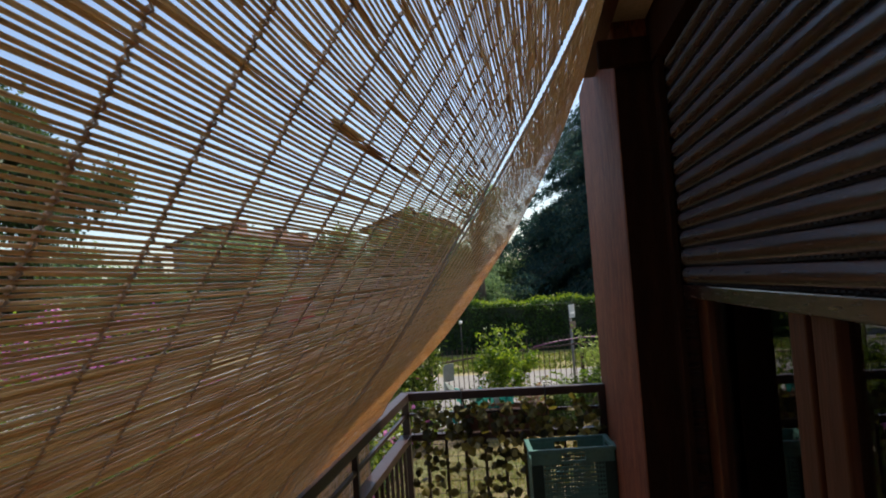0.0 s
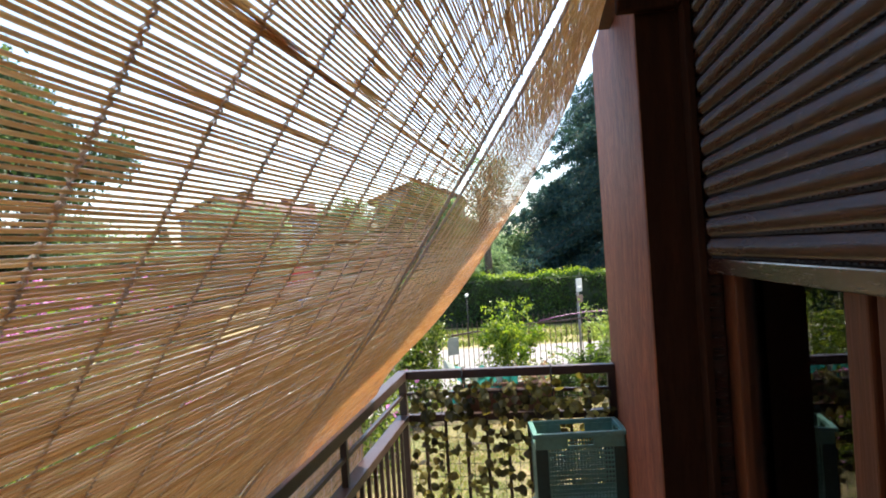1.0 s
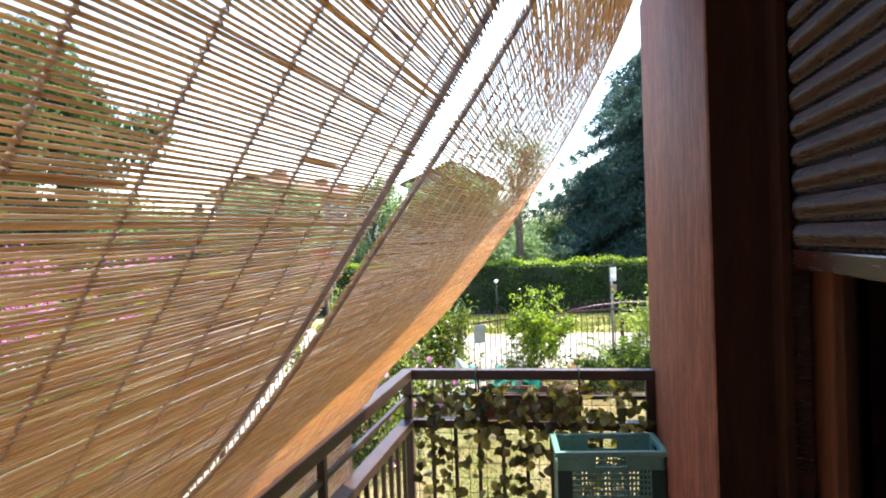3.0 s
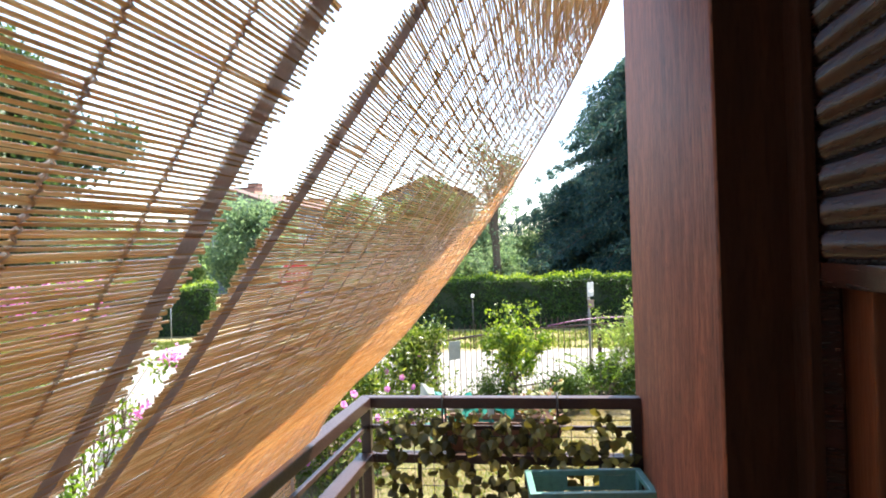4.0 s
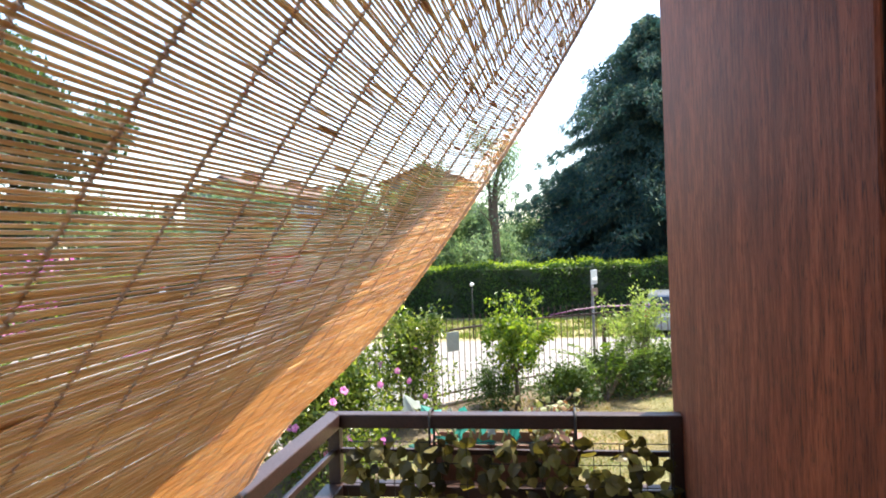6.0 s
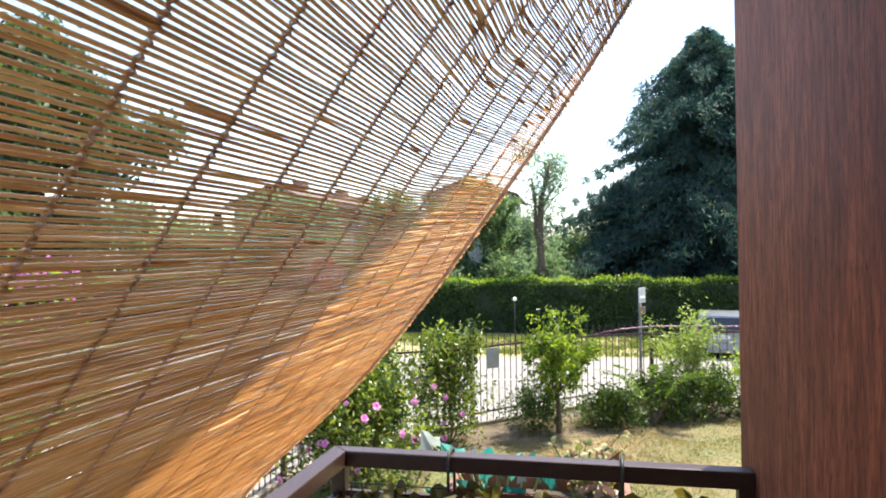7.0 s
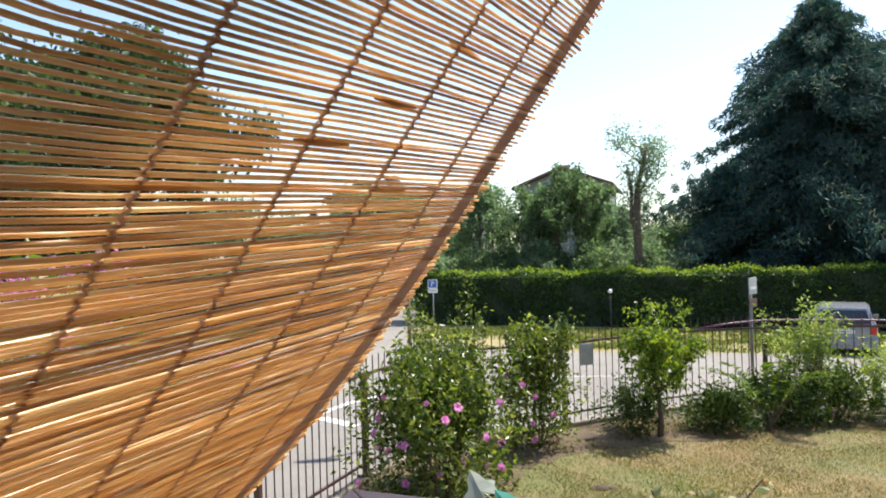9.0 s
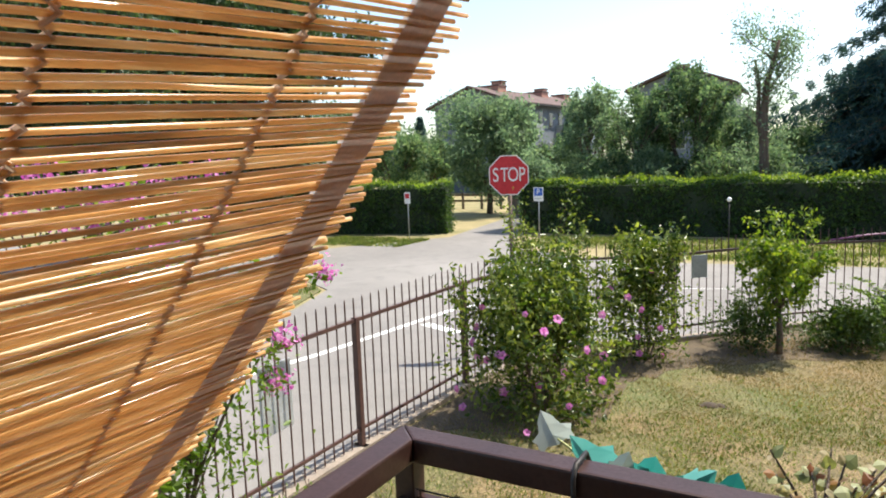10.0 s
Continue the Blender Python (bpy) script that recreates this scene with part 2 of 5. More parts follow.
# Tree leaf darkened: the roadside trees' backlit shade is in the colour.
BACKLIT = leafy("backlit_tree_leaf", [(0.03, 0.055, 0.022), (0.05, 0.085, 0.032), (0.085, 0.12, 0.045)], 0.35, 0.6, (0.95, 1, 0.7), 1.7)
ROBINIA = leafy("light_tree_leaf", [(0.08, 0.13, 0.085), (0.14, 0.2, 0.115), (0.22, 0.28, 0.16)], 0.5, 0.6, (0.95, 1, 0.8), 2.2)
GRASS = leafy("grass_blade", [(0.10, 0.125, 0.03), (0.24, 0.17, 0.07), (0.42, 0.30, 0.14), (0.15, 0.15, 0.045)], 0.35, 0.7)
GRASS_GREEN = leafy("green_grass_blade", [(0.09, 0.15, 0.035), (0.15, 0.22, 0.05), (0.32, 0.30, 0.12)], 0.4, 0.7)
PINK = leafy("pink_petal", [(0.50, 0.10, 0.36), (0.62, 0.2, 0.48), (0.74, 0.36, 0.6)], 0.35, 0.6, (1, 0.9, 1))
TEAL = leafy("teal_cloth_leaf", [(0.03, 0.19, 0.16), (0.05, 0.27, 0.235), (0.14, 0.40, 0.35)], 0.25, 0.5, (0.8, 1, 0.95))
SILK = leafy("faded_silk_leaf", [(0.36, 0.42, 0.36), (0.5, 0.55, 0.5)], 0.2, 0.6, (0.6, 0.6, 0.55))
ROSE = leafy("cloth_rose", [(0.58, 0.38, 0.35), (0.70, 0.52, 0.46), (0.78, 0.64, 0.56)], 0.2, 0.7, (0.6, 0.5, 0.45))
IVY = leafy("screen_leaf", [(0.03, 0.026, 0.009), (0.065, 0.055, 0.018), (0.14, 0.12, 0.04), (0.34, 0.29, 0.11), (0.045, 0.03, 0.013)], 0.36, 0.42)
DRY = leafy("yellowing_leaf", [(0.16, 0.19, 0.07), (0.30, 0.32, 0.16), (0.42, 0.44, 0.27), (0.22, 0.08, 0.035), (0.34, 0.34, 0.10)], 0.4, 0.45)
FACADE = plain("grey_render", (0.13, 0.155, 0.18), (0.18, 0.205, 0.23), 0.3, 0.9, fine=12)
ROOF = plain("roof_tile", (0.085, 0.05, 0.042), (0.13, 0.078, 0.064), 0.8, 0.85, fine=8)
BRICK = plain("chimney_brick", (0.36, 0.17, 0.12), (0.45, 0.24, 0.17), 1.2, 0.9)
DARKGLASS = plain("far_window", (0.03, 0.04, 0.05), (0.06, 0.075, 0.09), 0.5, 0.15, bump=0.0)
BALCONY = plain("pale_panel", (0.25, 0.27, 0.28), (0.34, 0.36, 0.37), 0.7, 0.8)
CARPAINT = plain("silver_car_paint", (0.20, 0.225, 0.26), (0.25, 0.275, 0.31), 1.5, 0.3, metal=0.4, bump=0.0, coat=0.6)
CARGLASS = plain("car_glass", (0.02, 0.028, 0.035), (0.03, 0.04, 0.05), 2, 0.08, bump=0.0)
RUBBER = plain("tyre_rubber", (0.015, 0.015, 0.015), (0.03, 0.03, 0.03), 10, 0.8)
LAMPRED = plain("tail_lamp", (0.4, 0.02, 0.02), (0.5, 0.03, 0.025), 4, 0.25, bump=0.0)
STONE = plain("kerb_stone", (0.22, 0.18, 0.14), (0.34, 0.28, 0.22), 3, 0.95, bump=0.7, fine=12, bump_depth=0.02)
BIN = plain("bin_plastic", (0.10, 0.075, 0.055), (0.15, 0.115, 0.085), 3, 0.7)


# ---- mesh helpers ----
class Shape:
    """Collects vertices and faces of one mesh."""

    def __init__(self):
        self.v, self.f = [], []

    def box(self, x0, y0, z0, x1, y1, z1, m=None):
        n = len(self.v)
        pts = [Vector((x, y, z)) for z in (z0, z1) for y in (y0, y1) for x in (x0, x1)]
        self.v += [tuple(m @ p) if m else tuple(p) for p in pts]
        self.f += [tuple(n + i for i in q) for q in ((0, 2, 3, 1), (4, 5, 7, 6), (0, 1, 5, 4), (2, 6, 7, 3), (0, 4, 6, 2), (1, 3, 7, 5))]
        return self

    def tube(self, pts, radii, sides=6, caps=True):
        pts = [Vector(p) for p in pts]
        if not hasattr(radii, "__len__"):
            radii = [radii] * len(pts)
        n, side = len(self.v), None
        for i, p in enumerate(pts):
            d = (pts[min(i + 1, len(pts) - 1)] - pts[max(i - 1, 0)]).normalized()
            if side is None:
                side = d.orthogonal().normalized()
            side = (side - d * side.dot(d)).normalized()
            up = d.cross(side)
            for k in range(sides):
                a = 2 * math.pi * k / sides
                self.v.append(tuple(p + (side * math.cos(a) + up * math.sin(a)) * radii[i]))
        for i in range(len(pts) - 1):
            for k in range(sides):
                a, b = n + i * sides + k, n + i * sides + (k + 1) % sides
                self.f.append((a, b, b + sides, a + sides))
        if caps:
            self.f.append(tuple(n + k for k in reversed(range(sides))))
            self.f.append(tuple(n + (len(pts) - 1) * sides + k for k in range(sides)))
        return self

    def grid(self, rows):
        """rows: lists of points of the same length."""
        n, w = len(self.v), len(rows[0])
        for r in rows:
            self.v += [tuple(p) for p in r]
        for i in range(len(rows) - 1):
            for k in range(w - 1):
                a = n + i * w + k
                self.f.append((a, a + 1, a + w + 1, a + w))
        return self

    def prism(self, outline, z0, z1):
        n, k = len(self.v), len(outline)
        self.v += [(x, y, z) for z in (z0, z1) for x, y in outline]
        self.f.append(tuple(n + i for i in reversed(range(k))))
        self.f.append(tuple(n + k + i for i in range(k)))
        self.f += [(n + i, n + (i + 1) % k, n + k + (i + 1) % k, n + k + i) for i in range(k)]
        return self

    def ball(self, c, r, rings=6, segs=10, squash=1.0):
        n = len(self.v)
        for i in range(rings + 1):
            a = math.pi * i / rings
            for k in range(segs):
                b = 2 * math.pi * k / segs
                self.v.append((c[0] + r * math.sin(a) * math.cos(b), c[1] + r * math.sin(a) * math.sin(b), c[2] + r * squash * math.cos(a)))
        for i in range(rings):
            for k in range(segs):
                a, b = n + i * segs + k, n + i * segs + (k + 1) % segs
                self.f.append((a, a + segs, b + segs, b))
        return self

    def mesh(self, name, mat, smooth=False, bevel=0.0):
        me = bpy.data.meshes.new(name)
        me.from_pydata(self.v, [], self.f)
        if bevel:
            bm = bmesh.new()
            bm.from_mesh(me)
            bmesh.ops.bevel(bm, geom=bm.edges[:], offset=bevel, segments=2, affect="EDGES", profile=0.6)
            bm.to_mesh(me)
            bm.free()
        me.materials.append(mat)
        if smooth:
            me.polygons.foreach_set("use_smooth", [True] * len(me.polygons))
        me.update()
        return me


def part(name, shape, mat, parent=None, label="", smooth=False, bevel=0.0):
    ob = new(name, shape.mesh(name, mat, smooth, bevel))
    if parent is not None:
        ob.parent = parent
    return tagged(ob, label)


def thing(name, label, category, at=(0, 0, 0), group="", kind=""):
    ob = new(name)
    ob.empty_display_size = 0.1
    ob.location = at
    return tagged(ob, label, category, group, kind)


def solid(name, shape, mat, label, category, group="", kind="", smooth=False, bevel=0.0):
    return tagged(part(name, shape, mat, None, label, smooth, bevel), label, category, group, kind)


def strew(rng, centres, spread, size, droop=0.0, up=None, slim=0.45, curl=0.25):
    """Numpy leaves: folded diamonds at random turns. centres (n,3); size: mean leaf length. Returns vertices (n*4,3) and faces."""
    n = len(centres)
    c = centres + rng.normal(0, 1, (n, 3)) * spread
    d = rng.normal(0, 1, (n, 3))
    d[:, 2] -= droop
    if up is not None:
        d += up
    d /= np.linalg.norm(d, axis=1)[:, None]
    s = np.cross(d, rng.normal(0, 1, (n, 3)))
    s /= np.linalg.norm(s, axis=1)[:, None] + 1e-9
    nrm = np.cross(d, s)
    ln = size * rng.uniform(0.55, 1.35, (n, 1))
    a, b = c - d * ln * 0.5, c + d * ln * 0.5
    m = c + nrm * ln * curl * 0.5 - d * ln * 0.06
    l, r = m + s * ln * slim * 0.5, m - s * ln * slim * 0.5
    v = np.stack([a, l, b, r], 1).reshape(-1, 3)
    i = np.arange(n)[:, None] * 4
    f = np.concatenate([i + [0, 1, 2], i + [0, 2, 3]], 1).reshape(-1, 3)
    return v, f


def leaves_mesh(name, sets, mat):
    vs, fs, k = [], [], 0
    for v, f in sets:
        vs.append(v), fs.append(f + k)
        k += len(v)
    v, f = np.concatenate(vs), np.concatenate(fs)
    me = bpy.data.meshes.new(name)
    me.vertices.add(len(v)), me.vertices.foreach_set("co", v.astype(np.float32).ravel())
    me.loops.add(len(f) * 3), me.loops.foreach_set("vertex_index", f.astype(np.int32).ravel())
    me.polygons.add(len(f))
    me.polygons.foreach_set("loop_start", np.arange(0, len(f) * 3, 3, dtype=np.int32))
    me.update(calc_edges=True)
    me.validate()
    me.materials.append(mat)
    return me


def leaf_part(name, sets, mat, parent, label="", kind=""):
    ob = new(name, leaves_mesh(name, sets, mat))
    ob.parent = parent
    return tagged(ob, label, kind=kind)


# ---- ground, road, lawn ----
GARDEN, ROAD_Z = -1.3, -1.5
FENCE_LINE = [(-3.35, -9.0), (-3.3, 1.0), (-3.27, 4.12), (-3.2, 6.2), (-3.05, 7.2), (-2.5, 8.4), (-1.3, 9.22), (-0.45, 10.2), (0.6, 11.1), (1.76, 11.77), (3.77, 12.2), (9.0, 12.9)]
solid("ground", Shape().box(-900, -900, ROAD_Z - 0.6, 900, 900, ROAD_Z), VERGE, "dry trodden verge soil and grass reaching the horizon", "ground", kind="structure")
lawn_edge = [(x, y) for x, y in FENCE_LINE]
solid("lawn", Shape().prism([(9.0, -9.0), *reversed(lawn_edge)], ROAD_Z - 0.1, GARDEN), LAWN, "sun-scorched brown garden lawn with green patches", "lawn", kind="structure")
road_outline = [(-3.62, -60), (-3.6, 6.3), (-3.35, 7.5), (-2.6, 9.0), (-1.5, 9.9), (-0.6, 10.9), (0.5, 11.9), (1.9, 12.8), (4, 13.3), (60, 18), (60, 22.0), (6, 19.0), (-4.3, 17.8), (-8.6, 19.8), (-9.6, 22.0), (-10.0, 26), (-11, 44),
                (-15.5, 44), (-12.9, 26), (-12.3, 22.2), (-15.1, 18.0), (-60, 9), (-60, 3), (-11.5, 12.6), (-9.8, 11.6), (-9.0, 9.5), (-9.1, -60)]
solid("road", Shape().prism(road_outline, ROAD_Z - 0.2, ROAD_Z + 0.02), ASPHALT, "worn pale grey asphalt road and junction", "road", kind="structure")
line = Shape()
lx = [(-6.9, -30), (-6.6, 5.7), (-6.3, 7.1), (-5.85, 10.7), (-5.0, 12.6), (-3.2, 14.0), (0.0, 14.9)]
line.grid([[(x - 0.07, y, ROAD_Z + 0.026), (x + 0.07, y, ROAD_Z + 0.026)] for x, y in lx])
solid("road_marking", line, PAINT, "worn white edge line painted on the road", "road marking", kind="structure")
stopline = Shape()
stopline.grid([[(-5.8, 9.35, ROAD_Z + 0.027), (-4.9, 9.0, ROAD_Z + 0.027)], [(-5.72, 9.55, ROAD_Z + 0.027), (-4.85, 9.2, ROAD_Z + 0.027)]])
solid("stop_marking", stopline, PAINT, "worn white stop bar painted across the lane", "road marking", kind="structure")
solid("grass_corner", Shape().prism([(-60, 2.9), (-11.6, 12.5), (-9.9, 11.5), (-9.15, 9.5), (-9.2, -60), (-60, -60)], ROAD_Z - 0.1, ROAD_Z + 0.03), LAWN, "green grass verge at the road corner", "verge", kind="structure")
kerb = Shape()
for (x0, y0), (x1, y1) in zip(FENCE_LINE, FENCE_LINE[1:]):
    d = Vector((x1 - x0, y1 - y0, 0))
    m = Matrix.Translation((x0, y0, 0)) @ Matrix.Rotation(math.atan2(d.y, d.x), 4, "Z")
    kerb.box(-0.04, -0.07, ROAD_Z - 0.05, d.length + 0.04, 0.09, GARDEN + 0.05, m)
solid("kerb", kerb, STONE, "low stone kerb wall under the garden fence", "kerb", kind="structure")

# Dark bed: bare earth, with the shrubs' shade also put into its colour.
bed_rng = random.Random(9)
inner = [(-2.95, 3.6), (-2.75, 4.9), (-1.75, 5.1), (-1.3, 6.1), (-1.45, 7.1), (-0.85, 8.05), (0.1, 8.7), (1.2, 9.3), (2.4, 10.0), (3.6, 10.6), (6.0, 11.3)]
rim = []
for (x0, y0), (x1, y1) in zip(inner, inner[1:]):
    for k in range(8):
        t = k / 8
        rim.append((x0 + (x1 - x0) * t + bed_rng.uniform(-0.07, 0.07), y0 + (y1 - y0) * t + bed_rng.uniform(-0.07, 0.07)))
bed = Shape()
back = [(6.0, 12.3), (3.77, 12.05), (1.76, 11.6), (0.6, 10.95), (-0.45, 10.05), (-1.3, 9.08), (-2.4, 8.3), (-2.95, 7.2), (-3.1, 6.2), (-3.15, 3.6)]
bed.prism(rim + back, GARDEN - 0.05, GARDEN + 0.005)
solid("flower_bed", bed, BED, "bare earth bed under the shrubs by the fence, their shade also in its colour", "flower bed", kind="structure")

# ---- house ----
solid("balcony_floor", Shape().box(-0.12, -6.0, -0.16, 1.098, 0.1, 0.0), TILE, "brown tiled balcony floor slab", "floor", kind="structure")
solid("balcony_base", Shape().box(-0.05, -6.0, ROAD_Z, 1.098, 0.05, -0.16), CONCRETE, "rendered wall under the balcony", "wall", kind="structure")
solid("ceiling", Shape().box(1.03, -6.0, 2.5, 1.36, -1.2985, 2.62), PLASTER, "ochre plaster soffit of the narrow eaves", "ceiling", kind="structure")
wall_end = solid("wall_1", Shape().box(1.10, -1.297, ROAD_Z, 1.50, 0.16, 2.62), VENEER, "reddish-brown wood-grain clad wall end", "wall", kind="structure", bevel=0.012)
solid("wall_2", Shape().box(1.50, -0.1, ROAD_Z, 7.5, 0.15, 6.4), PLASTER, "ochre plastered end wall of the house", "wall", kind="structure")
solid("wall_3", Shape().box(1.36, -6.0, 2.62, 1.5, 0.15, 6.4), PLASTER, "ochre plastered house wall above the balcony", "wall", kind="structure")
solid("wall_4", Shape().box(-0.12, -6.15, ROAD_Z, 7.5, -6.0, 6.4), PLASTER, "ochre plastered wall closing the balcony", "wall", kind="structure")
solid("lintel", Shape().box(1.225, -6.0, 2.33, 1.40, -1.2985, 2.5), JAMB, "dark brown shutter box above the balcony door", "lintel", kind="structure")
solid("trim", Shape().box(1.045, -1.345, 2.33, 1.2245, -1.2985, 2.425), JAMB, "brown wooden capping beam on the wall end", "trim", kind="structure", bevel=0.008)
# Thin dark sheet added where the wall end's inner face lies in shade.
solid("trim_reveal", Shape().box(1.104, -1.3015, 0.0, 1.2345, -1.2975, 2.33), JAMB, "thin dark sheet on the wall end, standing for shade there", "trim", kind="structure")
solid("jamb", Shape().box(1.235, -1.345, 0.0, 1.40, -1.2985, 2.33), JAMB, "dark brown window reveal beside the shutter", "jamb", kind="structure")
solid("sill", Shape().box(1.098, -6.0, -0.16, 1.34, -1.2975, 0.0), TILE, "tiled threshold of the balcony door", "sill", kind="structure")
solid("wall_5", Shape().box(1.36, -6.0, 0.0, 1.50, -4.35, 2.5), PLASTER, "ochre plastered house wall", "wall", kind="structure")
# Room box added behind the panes so that they show no sky.
room = Shape()
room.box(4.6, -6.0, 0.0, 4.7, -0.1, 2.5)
solid("wall_6", room, INSIDE, "back wall of the added room box, dimness in its colour", "wall", kind="structure")
solid("room_floor", Shape().box(1.34, -6.0, -0.16, 4.7, -0.1, 0.0), TILE, "tiled floor of the added room box", "floor", kind="structure")
solid("room_ceiling", Shape().box(1.5, -6.0, 2.5, 4.7, -0.1, 2.6), INSIDE, "ceiling of the added room box, dimness in its colour", "ceiling", kind="structure")
solid("wall_7", Shape().box(1.40, -0.2, 0.0, 4.6, -0.1, 2.5), INSIDE, "side wall of the added room box, dimness in its colour", "wall", kind="structure")

# roller shutter, half lowered
shutter = thing("roller_shutter", "half-lowered dark brown plastic roller shutter with slotted joints", "roller shutter", (1.27, -2.85, 1.5))
PITCH, S0, S1 = 0.0615, -4.35, -1.36
for k in range(14):
    z0 = 1.545 + k * PITCH
    prof = [(1.288, 0.0), (1.276, 0.0015), (1.2715, 0.004)] + [(1.2715 - 0.0115 * math.sin(math.pi * c / 10) ** 0.8, 0.004 + 0.049 * c / 10) for c in range(1, 10)] + [(1.2715, 0.053), (1.277, 0.0565), (1.288, 0.058)]
    s = Shape()
    s.grid([[(x - 1.27, y + 2.85, z0 + z - 1.5) for x, z in prof] for y in (S0, S1)])
    s.f += [tuple(range(len(prof))), tuple(range(2 * len(prof) - 1, len(prof) - 1, -1))]
    part("slat", s, SHUTTER, shutter, smooth=True)
# Near-black boxes stand for the shade inside the joints and slots.
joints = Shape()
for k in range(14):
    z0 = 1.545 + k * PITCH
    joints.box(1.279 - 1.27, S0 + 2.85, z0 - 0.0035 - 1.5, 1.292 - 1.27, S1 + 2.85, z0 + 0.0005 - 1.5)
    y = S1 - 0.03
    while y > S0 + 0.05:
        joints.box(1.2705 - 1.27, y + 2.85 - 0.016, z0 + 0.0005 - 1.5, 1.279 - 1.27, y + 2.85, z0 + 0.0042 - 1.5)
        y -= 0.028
part("slot_strip", joints, SLOT, shutter, "dark boxes standing for shade in the ventilation slots")
bar = Shape().box(-0.014, S0 + 2.85, 0.0, 0.018, S1 + 2.85, 0.043)
part("bottom_bar", bar, SHUTTER, shutter, "heavier bottom bar of the shutter", bevel=0.004)
for y0, y1 in ((S1 - 0.03, S1 + 0.014), (S0 - 0.012, S0 + 0.03)):
    part("guide_lip", Shape().box(-0.036, y0 + 2.85, -1.5, -0.0145, y1 + 2.85, 0.83), JAMB, shutter, "dark guide channel over the slat ends", bevel=0.003)
for y in (S1 + 0.004, S0 - 0.03):
    part("guide", Shape().box(-0.03, y + 2.85, -1.5, 0.03, y + 2.85 + 0.008, 0.83), SHUTTER, shutter, "dark guide channel")

# balcony door below the shutter
door = thing("door_1", "stained wooden balcony door with tall glass panes", "door", (1.33, -2.85, 0.0), kind="structure")
for y0, y1, name in ((-1.47, -1.345, "stile"), (-2.27, -2.175, "stile"), (-2.41, -2.30, "stile"), (-3.20, -3.10, "stile"), (-3.34, -3.23, "stile"), (-4.35, -4.25, "stile")):
    part(name, Shape().box(-0.022, y0 + 2.85, 0.0, 0.03, y1 + 2.85, 2.33), STAINED, door, bevel=0.006)
for y0, y1 in ((-2.175, -1.47), (-3.10, -2.41), (-4.25, -3.34)):
    part("rail", Shape().box(-0.02, y0 + 2.85, 0.0, 0.028, y1 + 2.85, 0.13), STAINED, door, bevel=0.004)
    part("rail", Shape().box(-0.02, y0 + 2.85, 2.20, 0.028, y1 + 2.85, 2.33), STAINED, door, bevel=0.004)
    g = part("pane", Shape().box(0.002, y0 + 2.85, 0.13, 0.008, y1 + 2.85, 2.20), PANE, door, "dark reflecting glass")
    g.visible_shadow = False

# ---- balcony railing ----
railing = thing("balcony_railing", "dark brown painted steel balcony railing with upright bars", "railing")
long_top = Shape().prism([(-0.026, 0.026), (-0.026, -5.99), (0.026, -5.99), (0.026, -0.026)], 0.955, 1.0)
part("top_rail", long_top, RAIL, railing, bevel=0.005)
end_top = Shape().prism([(-0.026, 0.026), (0.026, -0.026), (1.099, -0.026), (1.099, 0.026)], 0.955, 1.0)
part("top_rail", end_top, RAIL, railing, bevel=0.005)
part("middle_rail", Shape().box(-0.03, -5.99, 0.735, 0.03, -0.021, 0.772), RAIL, railing, bevel=0.004)
part("middle_rail", Shape().box(0.021, -0.03, 0.735, 1.099, 0.03, 0.772), RAIL, railing, bevel=0.004)
part("thin_rail", Shape().box(-0.008, -5.99, 0.868, 0.008, -0.02, 0.884), RAIL, railing)
part("thin_rail", Shape().box(0.02, -0.008, 0.868, 1.099, 0.008, 0.884), RAIL, railing)
part("bottom_rail", Shape().box(-0.02, -5.99, 0.08, 0.02, -0.02, 0.11), RAIL, railing)
part("bottom_rail", Shape().box(0.02, -0.02, 0.08, 1.099, 0.02, 0.11), RAIL, railing)
part("corner_post", Shape().box(-0.02, -0.02, 0.0, 0.02, 0.02, 0.956), RAIL, railing, bevel=0.003)
part("end_post", Shape().box(1.06, -0.02, 0.0, 1.099, 0.02, 0.956), RAIL, railing, bevel=0.003)
for y in (-1.1, -2.2, -3.3, -4.4, -5.5):
    part("short_post", Shape().box(-0.012, y - 0.012, 0.771, 0.012, y + 0.012, 0.956), RAIL, railing)
    part("post", Shape().box(-0.018, y - 0.018, 0.0, 0.018, y + 0.018, 0.736), RAIL, railing)
for i in range(52):
    y = -0.11 - i * 0.112
    if abs((y + 0.0) % 1.1) > 0.03:
        part("bar", Shape().box(-0.008, y - 0.008, 0.109, 0.008, y + 0.008, 0.736), RAIL, railing)
for i in range(9):
    x = 0.11 + i * 0.108
    part("bar", Shape().box(x - 0.008, -0.008, 0.109, x + 0.008, 0.008, 0.736), RAIL, railing)

# ---- reed blinds ----
PROFILE = [(1.062, 2.50), (1.01, 2.40), (0.91, 2.18), (0.80, 1.98), (0.685, 1.80), (0.555, 1.62), (0.435, 1.46), (0.293, 1.30), (0.135, 1.165), (0.062, 1.075), (0.034, 1.022), (0.012, 1.0075), (-0.022, 1.006), (-0.036, 0.99), (-0.042, 0.93), (-0.045, 0.45)]


